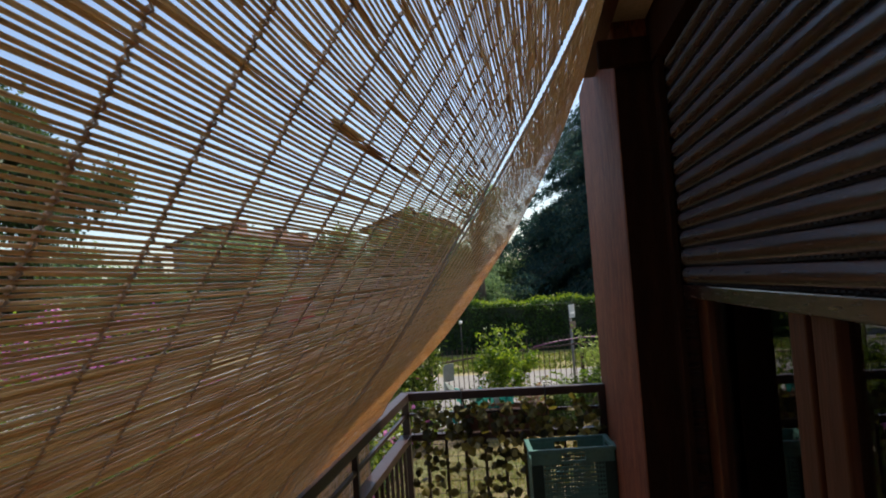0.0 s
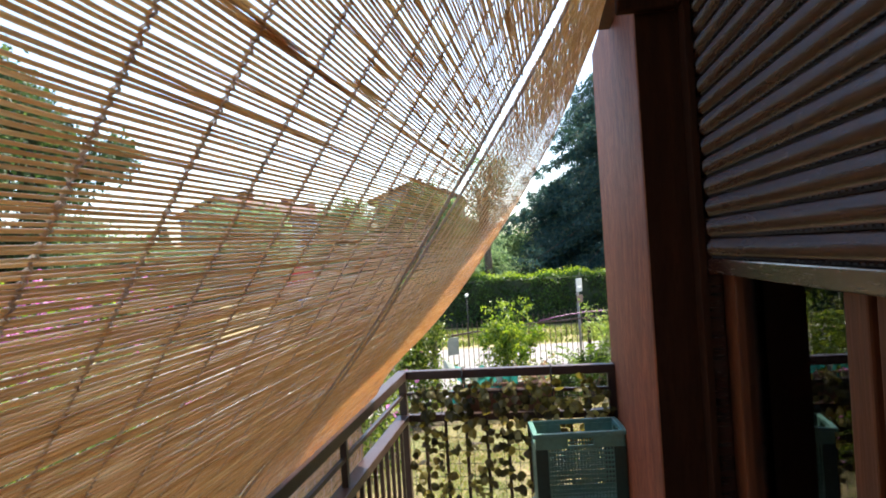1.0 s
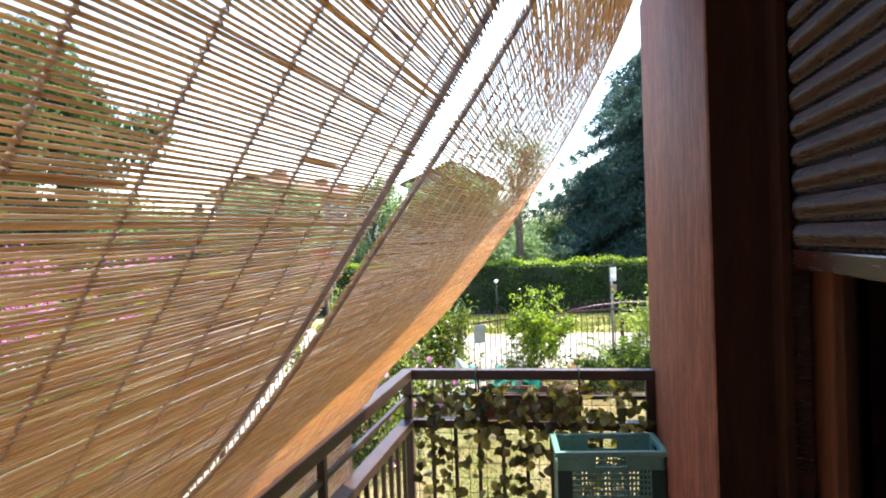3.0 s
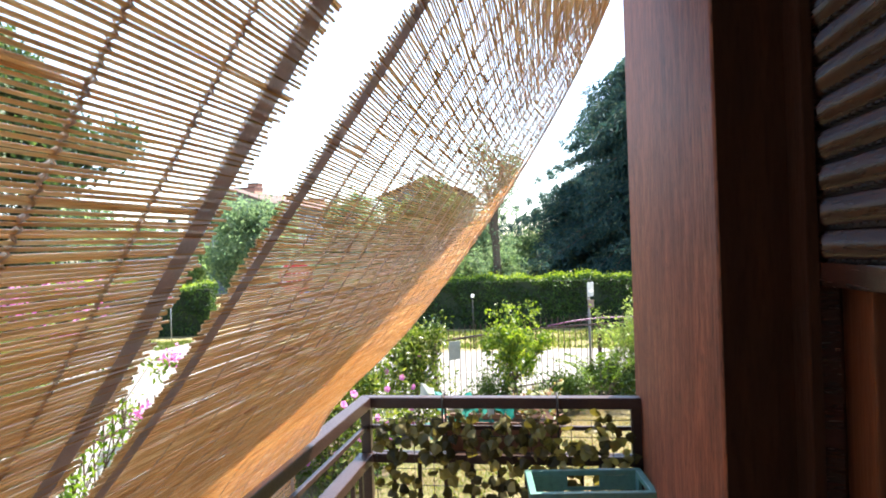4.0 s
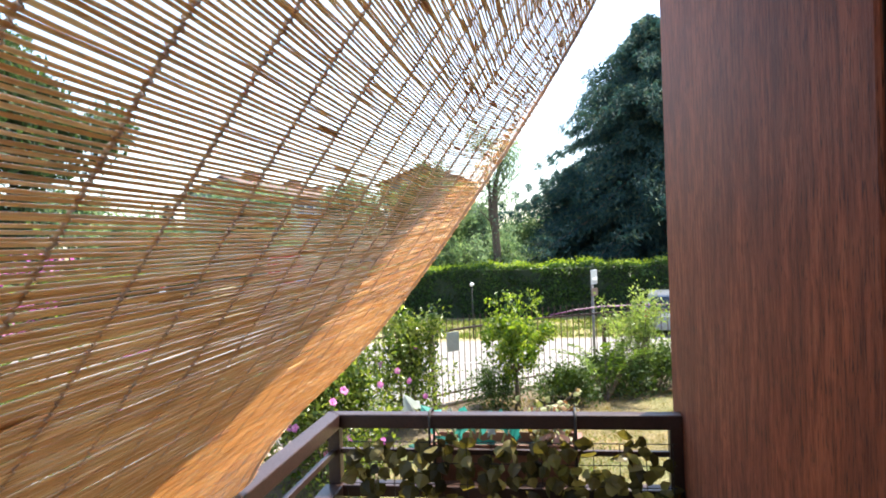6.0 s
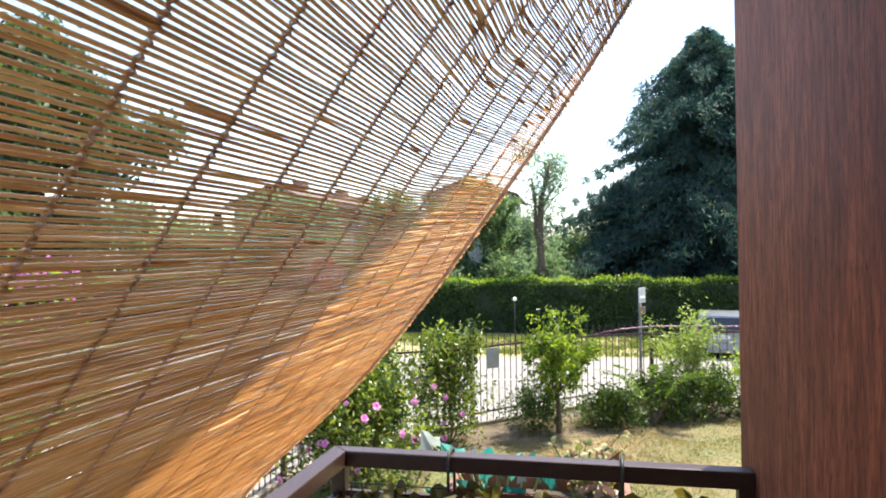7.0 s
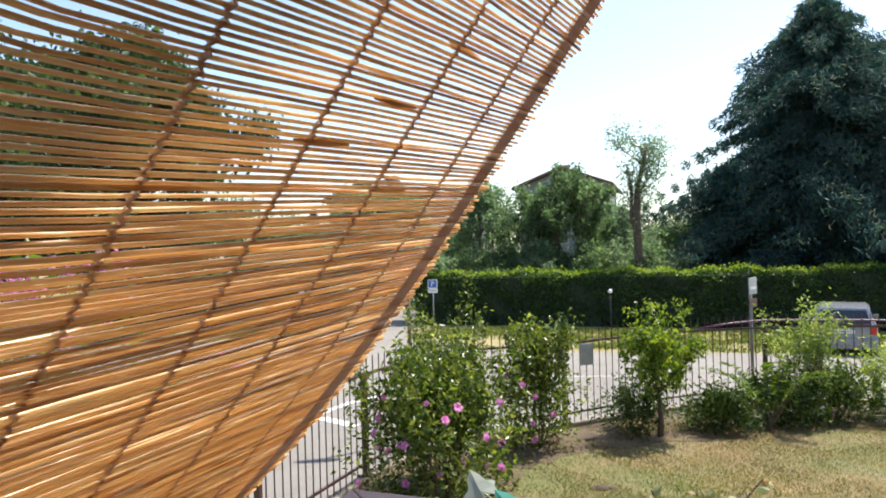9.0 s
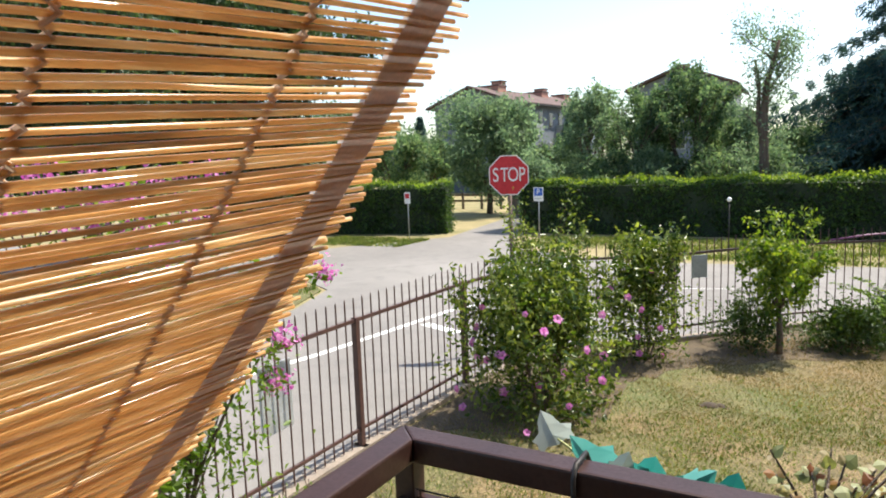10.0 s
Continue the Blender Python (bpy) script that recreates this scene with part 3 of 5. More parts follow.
def arc(points, step):
    """Even steps along a rounded polyline: (x, z, length so far)."""
    p = np.array(points)
    for _ in range(3):
        q = np.concatenate([p[:1], np.stack([p[:-1] * 0.75 + p[1:] * 0.25, p[:-1] * 0.25 + p[1:] * 0.75], 1).reshape(-1, 2), p[-1:]])
        p = q
    s = np.concatenate([[0], np.cumsum(np.linalg.norm(np.diff(p, axis=0), axis=1))])
    t = np.arange(0, s[-1], step)
    return np.stack([np.interp(t, s, p[:, 0]), np.interp(t, s, p[:, 1]), t], 1)


def blind(name, y_near, y_far, shear, hang_near, hang_far, label, first, last, seed):
    """A hanging reed blind between y_near and y_far. shear: how the edges run askew with height. hang: the slack of the belly at each edge."""
    rng = random.Random(seed)
    top = thing(name, label, "reed blind", (1.06, (y_near + y_far) / 2, 2.5), "reed blinds")
    o = Vector(top.location)
    steps = arc(PROFILE, 0.0037)
    full = 1.86

    def at(x, z, s, u, lift=0.0):
        """u from 0 (near) to 1 (far) across the width."""
        y = y_near + (y_far - y_near) * u
        slack = hang_near + (1 - hang_near) * min(u / 0.22, 1) if u < 0.22 else (hang_far + (1 - hang_far) * min((1 - u) / 0.28, 1))
        belly = math.sin(math.pi * min(s / full, 1.0)) ** 1.5 if s < full else 0.0
        wave = 0.004 * math.sin(7 * u + 3.1 * s + seed) * belly
        drop = 0.062 * slack * belly + wave - lift
        return Vector((x - drop * 0.86, y + shear * (min(z, 2.2) - 1.15), z - drop * 0.45 - lift * 0.1)) - o

    bundle, width = Shape(), y_far - y_near
    n = int(width / 0.088)
    cuts = 2 * n if width < 2 else n
    for i, (x, z, s) in enumerate(steps):
        r = rng.choice((0.00112, 0.0012, 0.00126, 0.0013, 0.00138))
        jit, tilt = rng.gauss(0, 0.00014), rng.uniform(-0.0006, 0.0006)
        j0, j1 = rng.uniform(-0.004, 0.009) / width, rng.uniform(-0.004, 0.009) / width
        pts, sway, bow = [], 0.0, 0.0
        for c in range(cuts):
            u = -j0 + (1 + j0 + j1) * c / (cuts - 1)
            p = at(x, z, s, min(max(u, 0), 1)) + Vector((0, (u - min(max(u, 0), 1)) * width, 0))
            sway, bow = 0.55 * sway + rng.gauss(0, 0.00024), 0.5 * bow + rng.gauss(0, 0.0006)
            p.z += jit + tilt * (c / (cuts - 1) - 0.5) + sway
            p.x += bow
            pts.append(p)
        if first <= i < last:
            part("reed", Shape().tube(pts, r, 6), REED, top, smooth=True)
        else:
            bundle.tube(pts, r, 5)
        # split ends and broad slivers caught between two strings
        for _ in range(int(rng.random() + (2.6 if s < 0.85 else 0.25))):
            k = int(1 + (cuts - 4) * rng.random() ** (0.6 if s < 0.85 else 1.0))
            slip = Vector((rng.uniform(-0.001, 0.001), 0, rng.choice((-1, 1)) * 0.0019))
            ends = [pts[k] + slip, pts[k].lerp(pts[k + 1], 0.5) + slip * 1.1, pts[k + 1] + slip * 0.9]
            bundle.tube([ends[0], ends[1], ends[2]], [0.0006, rng.uniform(0.0013, 0.0022), 0.0006], 5)
    tagged(part("reed_bundle", bundle, REED, top, "more split reeds of the same blind", smooth=True), kind="stuff")
    for k in range(1, n + 1):
        u = 1 - (k * 0.088) / width
        if u < 0.03:
            continue
        for lift in (0.0018, -0.0018):
            pts = []
            for i, (x, z, s) in enumerate(steps):
                p = at(x, z, s, u, lift * (1 if i % 2 else 0.2))
                p.y += (0.0019 if lift > 0 else -0.0019) * (1 if i % 2 else -1)
                pts.append(p)
            part("string", Shape().tube(pts, 0.00105, 4), CORD, top)
    for u, sgn in ((0.0, 1), (1.0, -1)):
        rows_in, rows_out = [], []
        for x, z, s in steps[::3]:
            a, b = u + sgn * 0.013 / width, u + sgn * 0.036 / width
            rows_in.append([at(x, z, s, a, 0.0026), at(x, z, s, b, 0.0026)])
            rows_out.append([at(x, z, s, b, -0.0026), at(x, z, s, a, -0.0026)])
        part("edge_tape", Shape().grid(rows_in).grid(rows_out), TAPE, top, "grey-brown woven edge binding")
    part("top_batten", Shape().box(1.05 - o.x, y_near - o.y, 2.475 - o.z, 1.0995 - o.x, y_far - o.y, 2.5 - o.z), STAINED, top, "wooden batten under the ceiling", bevel=0.003)
    return top


blind("reed_blind", -2.14, -0.70, 0.0, 1.0, 0.0, "tan split-reed blind slung over the railing, sunlit along one edge", 116, 430, 3)
blind("reed_blind", -5.9, -2.20, -0.14, 1.0, 0.44, "tan split-reed blind slung over the railing, in shade", 116, 430, 5)


# ---- garden fence ----
def along(line_pts, step):
    out, rest = [], 0.0
    for (x0, y0), (x1, y1) in zip(line_pts, line_pts[1:]):
        ln = math.hypot(x1 - x0, y1 - y0)
        t = rest
        while t < ln:
            out.append((x0 + (x1 - x0) * t / ln, y0 + (y1 - y0) * t / ln))
            t += step
        rest = t - ln
    return out


fence = thing("garden_fence", "dark brown iron garden fence with upright bars on a stone kerb", "fence", (0, 0, GARDEN))
for i, ((x0, y0), (x1, y1)) in enumerate(zip(FENCE_LINE, FENCE_LINE[1:])):
    d = Vector((x1 - x0, y1 - y0, 0))
    m = Matrix.Translation((x0, y0, 0)) @ Matrix.Rotation(math.atan2(d.y, d.x), 4, "Z")
    part("top_rail", Shape().box(-0.01, -0.017, 1.285, d.length + 0.01, 0.017, 1.32, m), FENCE, fence)
    part("bottom_rail", Shape().box(-0.01, -0.014, 0.20, d.length + 0.01, 0.014, 0.228, m), FENCE, fence)
fence_bar = Shape().tube([(0, 0, 0.06), (0, 0, 1.50), (0, 0, 1.53)], [0.0085, 0.0085, 0.002], 5).mesh("bar", FENCE)
for x, y in along(FENCE_LINE[1:], 0.135):
    b = new("bar", fence_bar)
    b.parent, b.location = fence, (x, y, 0)
for x, y in ((-3.29, -1.0), (-3.3, 1.6), (-3.27, 4.12), (-3.2, 6.2), (-2.5, 8.4), (-1.3, 9.22), (1.76, 11.77), (3.77, 12.2), (6.2, 12.53)):
    part("post", Shape().box(x - 0.03, y - 0.03, 0.0, x + 0.03, y + 0.03, 1.33), FENCE, fence, bevel=0.004)
hose = Shape().tube([(0.7, 11.18, 0.04), (1.2, 11.48, 0.10), (1.76, 11.77, 0.13), (2.7, 12.0, 0.12), (3.77, 12.22, 0.10), (6, 12.5, 0.09)], 0.016, 6)
solid("garden_hose", hose, plain("purple_hose", (0.16, 0.05, 0.12), (0.22, 0.08, 0.17), 6, 0.5), "faded purple hose lying along the fence top", "hose", smooth=True)
plq = thing("plaque", "blank grey metal plaque wired to the fence bars", "plaque", (-1.0, 9.55, -0.2))
part("plate", Shape().box(-0.13, -0.02, -0.17, 0.13, -0.008, 0.17, Matrix.Rotation(0.75, 4, "Z")), GREY, plq, bevel=0.003)
plq2 = thing("plaque", "blank grey metal plaque wired to the fence bars", "plaque", (-3.36, 3.1, -0.45))
part("plate", Shape().box(-0.012, -0.19, -0.3, 0.0, 0.19, 0.3), GREY, plq2, bevel=0.003)


# ---- plants ----
def limb(rng, shape, p, d, length, r, depth, tips, spread=0.5, lift=0.15, splits=3):
    """A crooked, tapering limb that splits; the ends are gathered in tips."""
    pts, q, e = [p], Vector(p), Vector(d).normalized()
    for i in range(3):
        e = (e + Vector((rng.uniform(-1, 1), rng.uniform(-1, 1), rng.uniform(-0.4, 0.8))) * 0.18).normalized()
        q = q + e * length / 3
        pts.append(q.copy())
    shape.tube(pts, [r, r * 0.85, r * 0.7, r * 0.55], 6 if depth > 1 else 4, False)
    tips += pts[2:] if depth <= 1 else []
    if depth > 0:
        for _ in range(splits):
            k = (e + Vector((rng.uniform(-1, 1), rng.uniform(-1, 1), rng.uniform(-0.5, 1))) * spread + Vector((0, 0, lift))).normalized()
            limb(rng, shape, pts[rng.choice((2, 3, 3))], k, length * rng.uniform(0.55, 0.8), r * 0.55, depth - 1, tips, spread, lift, splits)
    else:
        tips.append(q)


def bush(name, label, at, height, radius, count, leaf, mat, seed, flowers=0, stems=9, base=0.1, slim=0.45, flower_size=0.036, category="shrub"):
    rng, nr = random.Random(seed), np.random.default_rng(seed)
    top = thing(name, label, category, at)
    wood, tips = Shape(), []
    for i in range(stems):
        a = 2 * math.pi * (i + rng.random()) / stems
        lean = radius / height * rng.uniform(0.25, 0.95)
        limb(rng, wood, Vector((math.cos(a) * 0.12 * radius, math.sin(a) * 0.12 * radius, -0.02)), (math.cos(a) * lean, math.sin(a) * lean, 1), height * rng.uniform(0.42, 0.58), 0.013, 2, tips, 0.45, 0.35)
    part("branchwork", wood, BARK, top)
    # shoots of many heights, so that the outline stays ragged
    c = []
    n_shoot = 120 + stems * 14
    while len(c) < n_shoot:
        a, rr, h = rng.uniform(0, 2 * math.pi), math.sqrt(rng.random()), rng.uniform(base, 1)
        edge = radius * (0.72 + 0.5 * math.sin(math.pi * min(h * 0.8 + 0.1, 1))) * (1 + 0.18 * math.sin(3 * a + seed) + 0.12 * math.sin(7 * a + 2 * seed))
        c.append((math.cos(a) * rr * edge, math.sin(a) * rr * edge, h * height * (1 - 0.22 * rr * rr) * rng.uniform(0.9, 1.04)))
    tips_np = np.array([tuple(t) for t in tips if t.z > base * height])
    c = np.concatenate([np.array(c), tips_np])
    pick = c[nr.integers(0, len(c), count)]
    along_shoot = nr.normal(0, 1, (count, 3)) * np.array([0.07, 0.07, 0.13]) * (0.6 + 0.5 * radius)
    leaf_part("foliage", [strew(nr, pick + along_shoot, 0.015, leaf, 0.3, None, slim)], mat, top)
    if flowers:
        for k in range(flowers):
            p = max((c[rng.randrange(n_shoot)] for _ in range(3)), key=lambda q: q[0] * 0.5 - q[1]) * np.array([1.2, 1.2, 1.02]) + np.array([0.0, -0.07, 0.03])
            f = bloom(p, flower_size * rng.uniform(0.8, 1.25), rng)
            part("flower", f, PINK, top, "pink open flower")
    return top


def bloom(p, size, rng):
    """Five broad petals round a small eye, facing outwards."""
    s = Shape()
    face = Vector((rng.uniform(-0.6, 0.8), rng.uniform(-1.3, -0.3), rng.uniform(0, 0.8))).normalized()
    u = face.orthogonal().normalized()
    v = face.cross(u)
    c = Vector(p)
    for k in range(5):
        a = 2 * math.pi * k / 5
        d = u * math.cos(a) + v * math.sin(a)
        w = face.cross(d)
        s.grid([[c + d * size * 0.15 - w * size * 0.12, c + d * size * 0.15 + w * size * 0.12], [c + d * size * 0.7 - w * size * 0.5 + face * size * 0.35, c + d * size * 0.7 + w * size * 0.5 + face * size * 0.35],
                [c + d * size * 1.1 - w * size * 0.3 + face * size * 0.3, c + d * size * 1.1 + w * size * 0.3 + face * size * 0.3]])
    return s


bush("hibiscus_bush", "tall bushy hibiscus with pink flowers beside the fence", (-2.12, 5.85, GARDEN), 1.5, 0.82, 12500, 0.08, HIBISCUS, 11, 30, 16, 0.02)
bush("hibiscus_bush", "narrow tall hibiscus shoot with few flowers", (-2.3, 6.7, GARDEN), 1.95, 0.3, 2600, 0.06, HIBISCUS, 12, 8, 5)
bush("hibiscus_bush", "smaller pink-flowered hibiscus beside the fence", (-1.5, 8.2, GARDEN), 1.42, 0.5, 6200, 0.08, HIBISCUS, 13, 10, 9, 0.03)
bush("rose_bush", "pale-leaved shrub with a few white blooms by the fence", (2.2, 10.6, GARDEN), 1.5, 0.34, 3000, 0.07, PALE, 21, 0, 9)
bush("low_shrub", "low dark green shrub under the fence", (0.95, 9.75, GARDEN), 0.5, 0.5, 3500, 0.07, LOW, 22, 0, 6)
bush("low_shrub", "low dark green shrub under the fence", (1.75, 10.4, GARDEN), 0.6, 0.6, 4500, 0.07, LOW, 23, 0, 6)
bush("low_shrub", "low dark green shrub under the fence", (2.6, 10.75, GARDEN), 0.7, 0.6, 4200, 0.075, LOW, 27, 0, 6)
bush("low_shrub", "low leafy shrub under the fence", (3.5, 11.2, GARDEN), 0.95, 0.8, 3200, 0.075, PALE, 24, 0, 6)
bush("low_shrub", "low leafy shrub under the fence", (4.9, 11.4, GARDEN), 1.0, 0.8, 3000, 0.075, LOW, 26, 0, 6)
bush("low_shrub", "low dark shrub beside the small tree", (-0.25, 9.35, GARDEN), 0.6, 0.5, 3000, 0.06, LOW, 25, 0, 5)
bush("rose_bush", "sparse young rose bush with thin stems", (-2.3, 2.2, GARDEN), 0.62, 0.35, 260, 0.05, PALE, 31, 0, 7, 0.35)


def small_tree(at, seed):
    rng, nr = random.Random(seed), np.random.default_rng(seed)
    top = thing("small_tree", "small garden tree with a rounded bright green crown", "tree", at)
    wood, tips = Shape(), []
    wood.tube([(0, 0, -0.03), (0.01, 0, 0.3), (-0.02, 0.02, 0.62)], [0.05, 0.042, 0.036], 8)
    for k in range(6):
        a = k * 1.05
        limb(rng, wood, Vector((-0.02, 0.02, 0.6)), (math.cos(a) * 0.75, math.sin(a) * 0.75, 1), 0.42, 0.018, 2, tips, 0.6, 0.25)
    part("trunk", wood, BARK, top, smooth=True)
    c = [np.array(tuple(t)) for t in tips]
    while len(c) < len(tips) + 160:
        p = nr.normal(0, 1, 3)
        p = p / np.linalg.norm(p) * nr.uniform(0.35, 1.0) ** 0.5
        c.append(np.array([p[0] * (0.42 + 0.16 * p[2]) * 1.25, p[1] * 0.55, 1.16 + p[2] * 0.6]))
    for k in range(14):
        c.append(np.array([nr.uniform(-0.45, 0.45), nr.uniform(-0.4, 0.4), nr.uniform(1.7, 1.95)]))
    c = np.array(c)
    pick = c[nr.integers(0, len(c), 5200)] + nr.normal(0, 1, (5200, 3)) * 0.05
    leaf_part("crown", [strew(nr, pick, 0.02, 0.08, 0.35)], SHRUB, top)
    return top


small_tree((0.12, 9.1, GARDEN), 41)


def fern_sprays(at, seed):
    """A low plant of arching feathered fronds."""
    nr, rng = np.random.default_rng(seed), random.Random(seed)
    top = thing("feathery_plant", "low plant with arching feathered bright green fronds", "plant", at)
    wood, sets = Shape(), []
    for k in range(13):
        a = rng.uniform(0, 6.28)
        d = Vector((math.cos(a), math.sin(a), 0))
        ln = rng.uniform(0.6, 1.0)
        pts = [d * ln * t + Vector((0, 0, 0.78 * math.sin(min(t * 2.2, 1.75)) + 0.12 * t)) for t in (0, 0.25, 0.5, 0.75, 1)]
        wood.tube(pts, [0.008, 0.006, 0.005, 0.004, 0.002], 4, False)
        line_np = np.array([tuple(p) for p in pts])
        for t in np.linspace(0.3, 1, 26):
            p = np.array([np.interp(t * 4, range(5), line_np[:, j]) for j in range(3)])
            side = np.array([-d.y, d.x, -0.15])
            for sg in (-1, 1):
                q = p + side * sg * 0.07 * (1.25 - t)
                sets.append(strew(nr, q[None, :], 0.004, 0.11 * (1.3 - 0.6 * t), 0.0, side[None, :] * sg * 6, 0.25))
    part("stalk", wood, BARK, top)
    leaf_part("fronds", sets, MYRTLE, top)


fern_sprays((1.62, 9.75, GARDEN), 51)


def crape_myrtle(at, seed, height=3.4, lean=(0.2, 0.1), count=2600, boughs=()):
    rng, nr = random.Random(seed), np.random.default_rng(seed)
    top = thing("crape_myrtle", "slender crape myrtle with pink flower heads", "shrub", at)
    wood, tips = Shape(), []
    for k in range(6):
        a = k * 1.05 + 0.3
        limb(rng, wood, Vector((0.05 * math.cos(a), 0.05 * math.sin(a), -0.02)), (0.3 * math.cos(a) + lean[0], 0.3 * math.sin(a) + lean[1], 1), height * 0.5, 0.02, 2, tips, 0.4, 0.3)
    part("branchwork", wood, BARK, top, smooth=True)
    c = np.array([tuple(t) for t in tips])
    c = c[c[:, 2] > 0.5]
    c = np.concatenate([c, c * np.array([1, 1, 0.7]), c * np.array([0.8, 0.8, 0.45])])
    pick = c[nr.integers(0, len(c), count)] + nr.normal(0, 1, (count, 3)) * np.array([0.09, 0.09, 0.12])
    leaf_part("foliage", [strew(nr, pick, 0.02, 0.065, 0.2)], MYRTLE, top)
    for b in boughs:
        p, arch = Vector(b) - Vector(at), Shape()
        pts = [Vector((0.03, 0.03, 0.2)), p * 0.55 + Vector((0, 0, 0.5)), p * 0.85 + Vector((0, 0, 0.32)), p]
        arch.tube(pts, [0.008, 0.005, 0.003, 0.002], 5, False)
        part("bough", arch, BARK, top, smooth=True)
        along_b = np.array([tuple(pts[2].lerp(pts[3], nr.random())) for _ in range(70)]) + nr.normal(0, 1, (70, 3)) * 0.055 - np.array([0, 0, 0.05])
        leaf_part("spray", [strew(nr, along_b, 0.01, 0.06, 0.2)], MYRTLE, top)
        cl = np.array(tuple(p))[None, :] + nr.normal(0, 1, (110, 3)) * np.array([0.055, 0.055, 0.045])
        leaf_part("flower_head", [strew(nr, cl, 0.004, 0.032, 0, None, 0.9)], PINK, top, "frilly pink flower head", "stuff")
    ends = sorted((t for t in tips if t.z > height * 0.4), key=lambda t: -t.z)
    for t in [ends[i] for i in range(0, min(len(ends), 60), 3)]:
        k = 60
        cl = np.array(tuple(t))[None, :] + nr.normal(0, 1, (k, 3)) * np.array([0.045, 0.045, 0.055]) + np.array([0, 0, 0.05])
        leaf_part("flower_head", [strew(nr, cl, 0.004, 0.03, 0, None, 0.9)], PINK, top, "frilly pink flower head", "stuff")
    return top


crape_myrtle((-3.05, 1.65, GARDEN), 61, 2.5, (0.02, 0.08), 4200, ((-2.53, 2.34, 0.34), (-2.56, 2.3, 0.05), (-2.57, 2.86, 0.72)))
crape_myrtle((-2.85, 0.5, GARDEN), 62, 2.5, (0.0, 0.0), 3500)
crape_myrtle((-2.6, -0.9, GARDEN), 63, 2.5)

# loose grass on the lawn and along the road
def turf(name, label, areas, count, size, mat, seed, z, fade=0.0):
    nr = np.random.default_rng(seed)
    pts = []
    for x0, y0, x1, y1, share in areas:
        n = int(count * share)
        x, y = nr.uniform(x0, x1, n), nr.uniform(y0, y1, n)
        if fade:
            inside = np.minimum.reduce([x - x0, x1 - x, y - y0, y1 - y]) / fade
            stay = nr.random(n) < inside + 0.25 * np.sin(x * 3.1 + y * 1.3) * np.sin(y * 2.7)
            x, y, n = x[stay], y[stay], int(stay.sum())
        pts.append(np.stack([x, y, np.full(n, z)], 1))
    c = np.concatenate(pts)
    keep = nr.random(len(c)) < 0.35 + 0.65 * (np.sin(c[:, 0] * 2.3 + np.sin(c[:, 1] * 1.7) * 1.5) * np.sin(c[:, 1] * 1.9 + c[:, 0]) > -0.2)
    c = c[keep]
    v, f = strew(nr, c + np.array([0, 0, size * 0.3]), 0.0, size, 0.0, np.array([0, 0, 2.2]), 0.13, 0.3)
    ob = new(name, leaves_mesh(name, [(v, f)], mat))
    return tagged(ob, label, "grass", kind="stuff")


turf("lawn_grass", "dry tufts of garden grass", [(-2.9, 0.3, 5, 6.0, 0.4), (-2.5, 6.0, 5, 8.6, 0.35), (-0.5, 8.6, 5, 10.6, 0.25)], 95000, 0.034, GRASS, 71, GARDEN)
turf("lawn_grass", "greener tufts of garden grass", [(-3.0, 1.0, 0.8, 6.8, 0.7), (-3.15, -1.0, -1.6, 6.5, 0.15), (-1.2, 4.0, 2.2, 8.2, 0.3)], 46000, 0.045, GRASS_GREEN, 72, GARDEN, 1.5)
turf("verge_grass", "sunlit roadside grass along the hedge", [(-8.6, 20.2, 12, 23.3, 0.62), (-4, 18.6, 12, 20.2, 0.2), (-17, 18.9, -12.6, 21.3, 0.18)], 26000, 0.16, GRASS_GREEN, 73, ROAD_Z)
turf("verge_grass", "green grass at the road corner", [(-14, 5.5, -9.3, 9.5, 0.75), (-12, 9.5, -10.0, 11.5, 0.25)], 9000, 0.13, GRASS_GREEN, 74, ROAD_Z + 0.03)


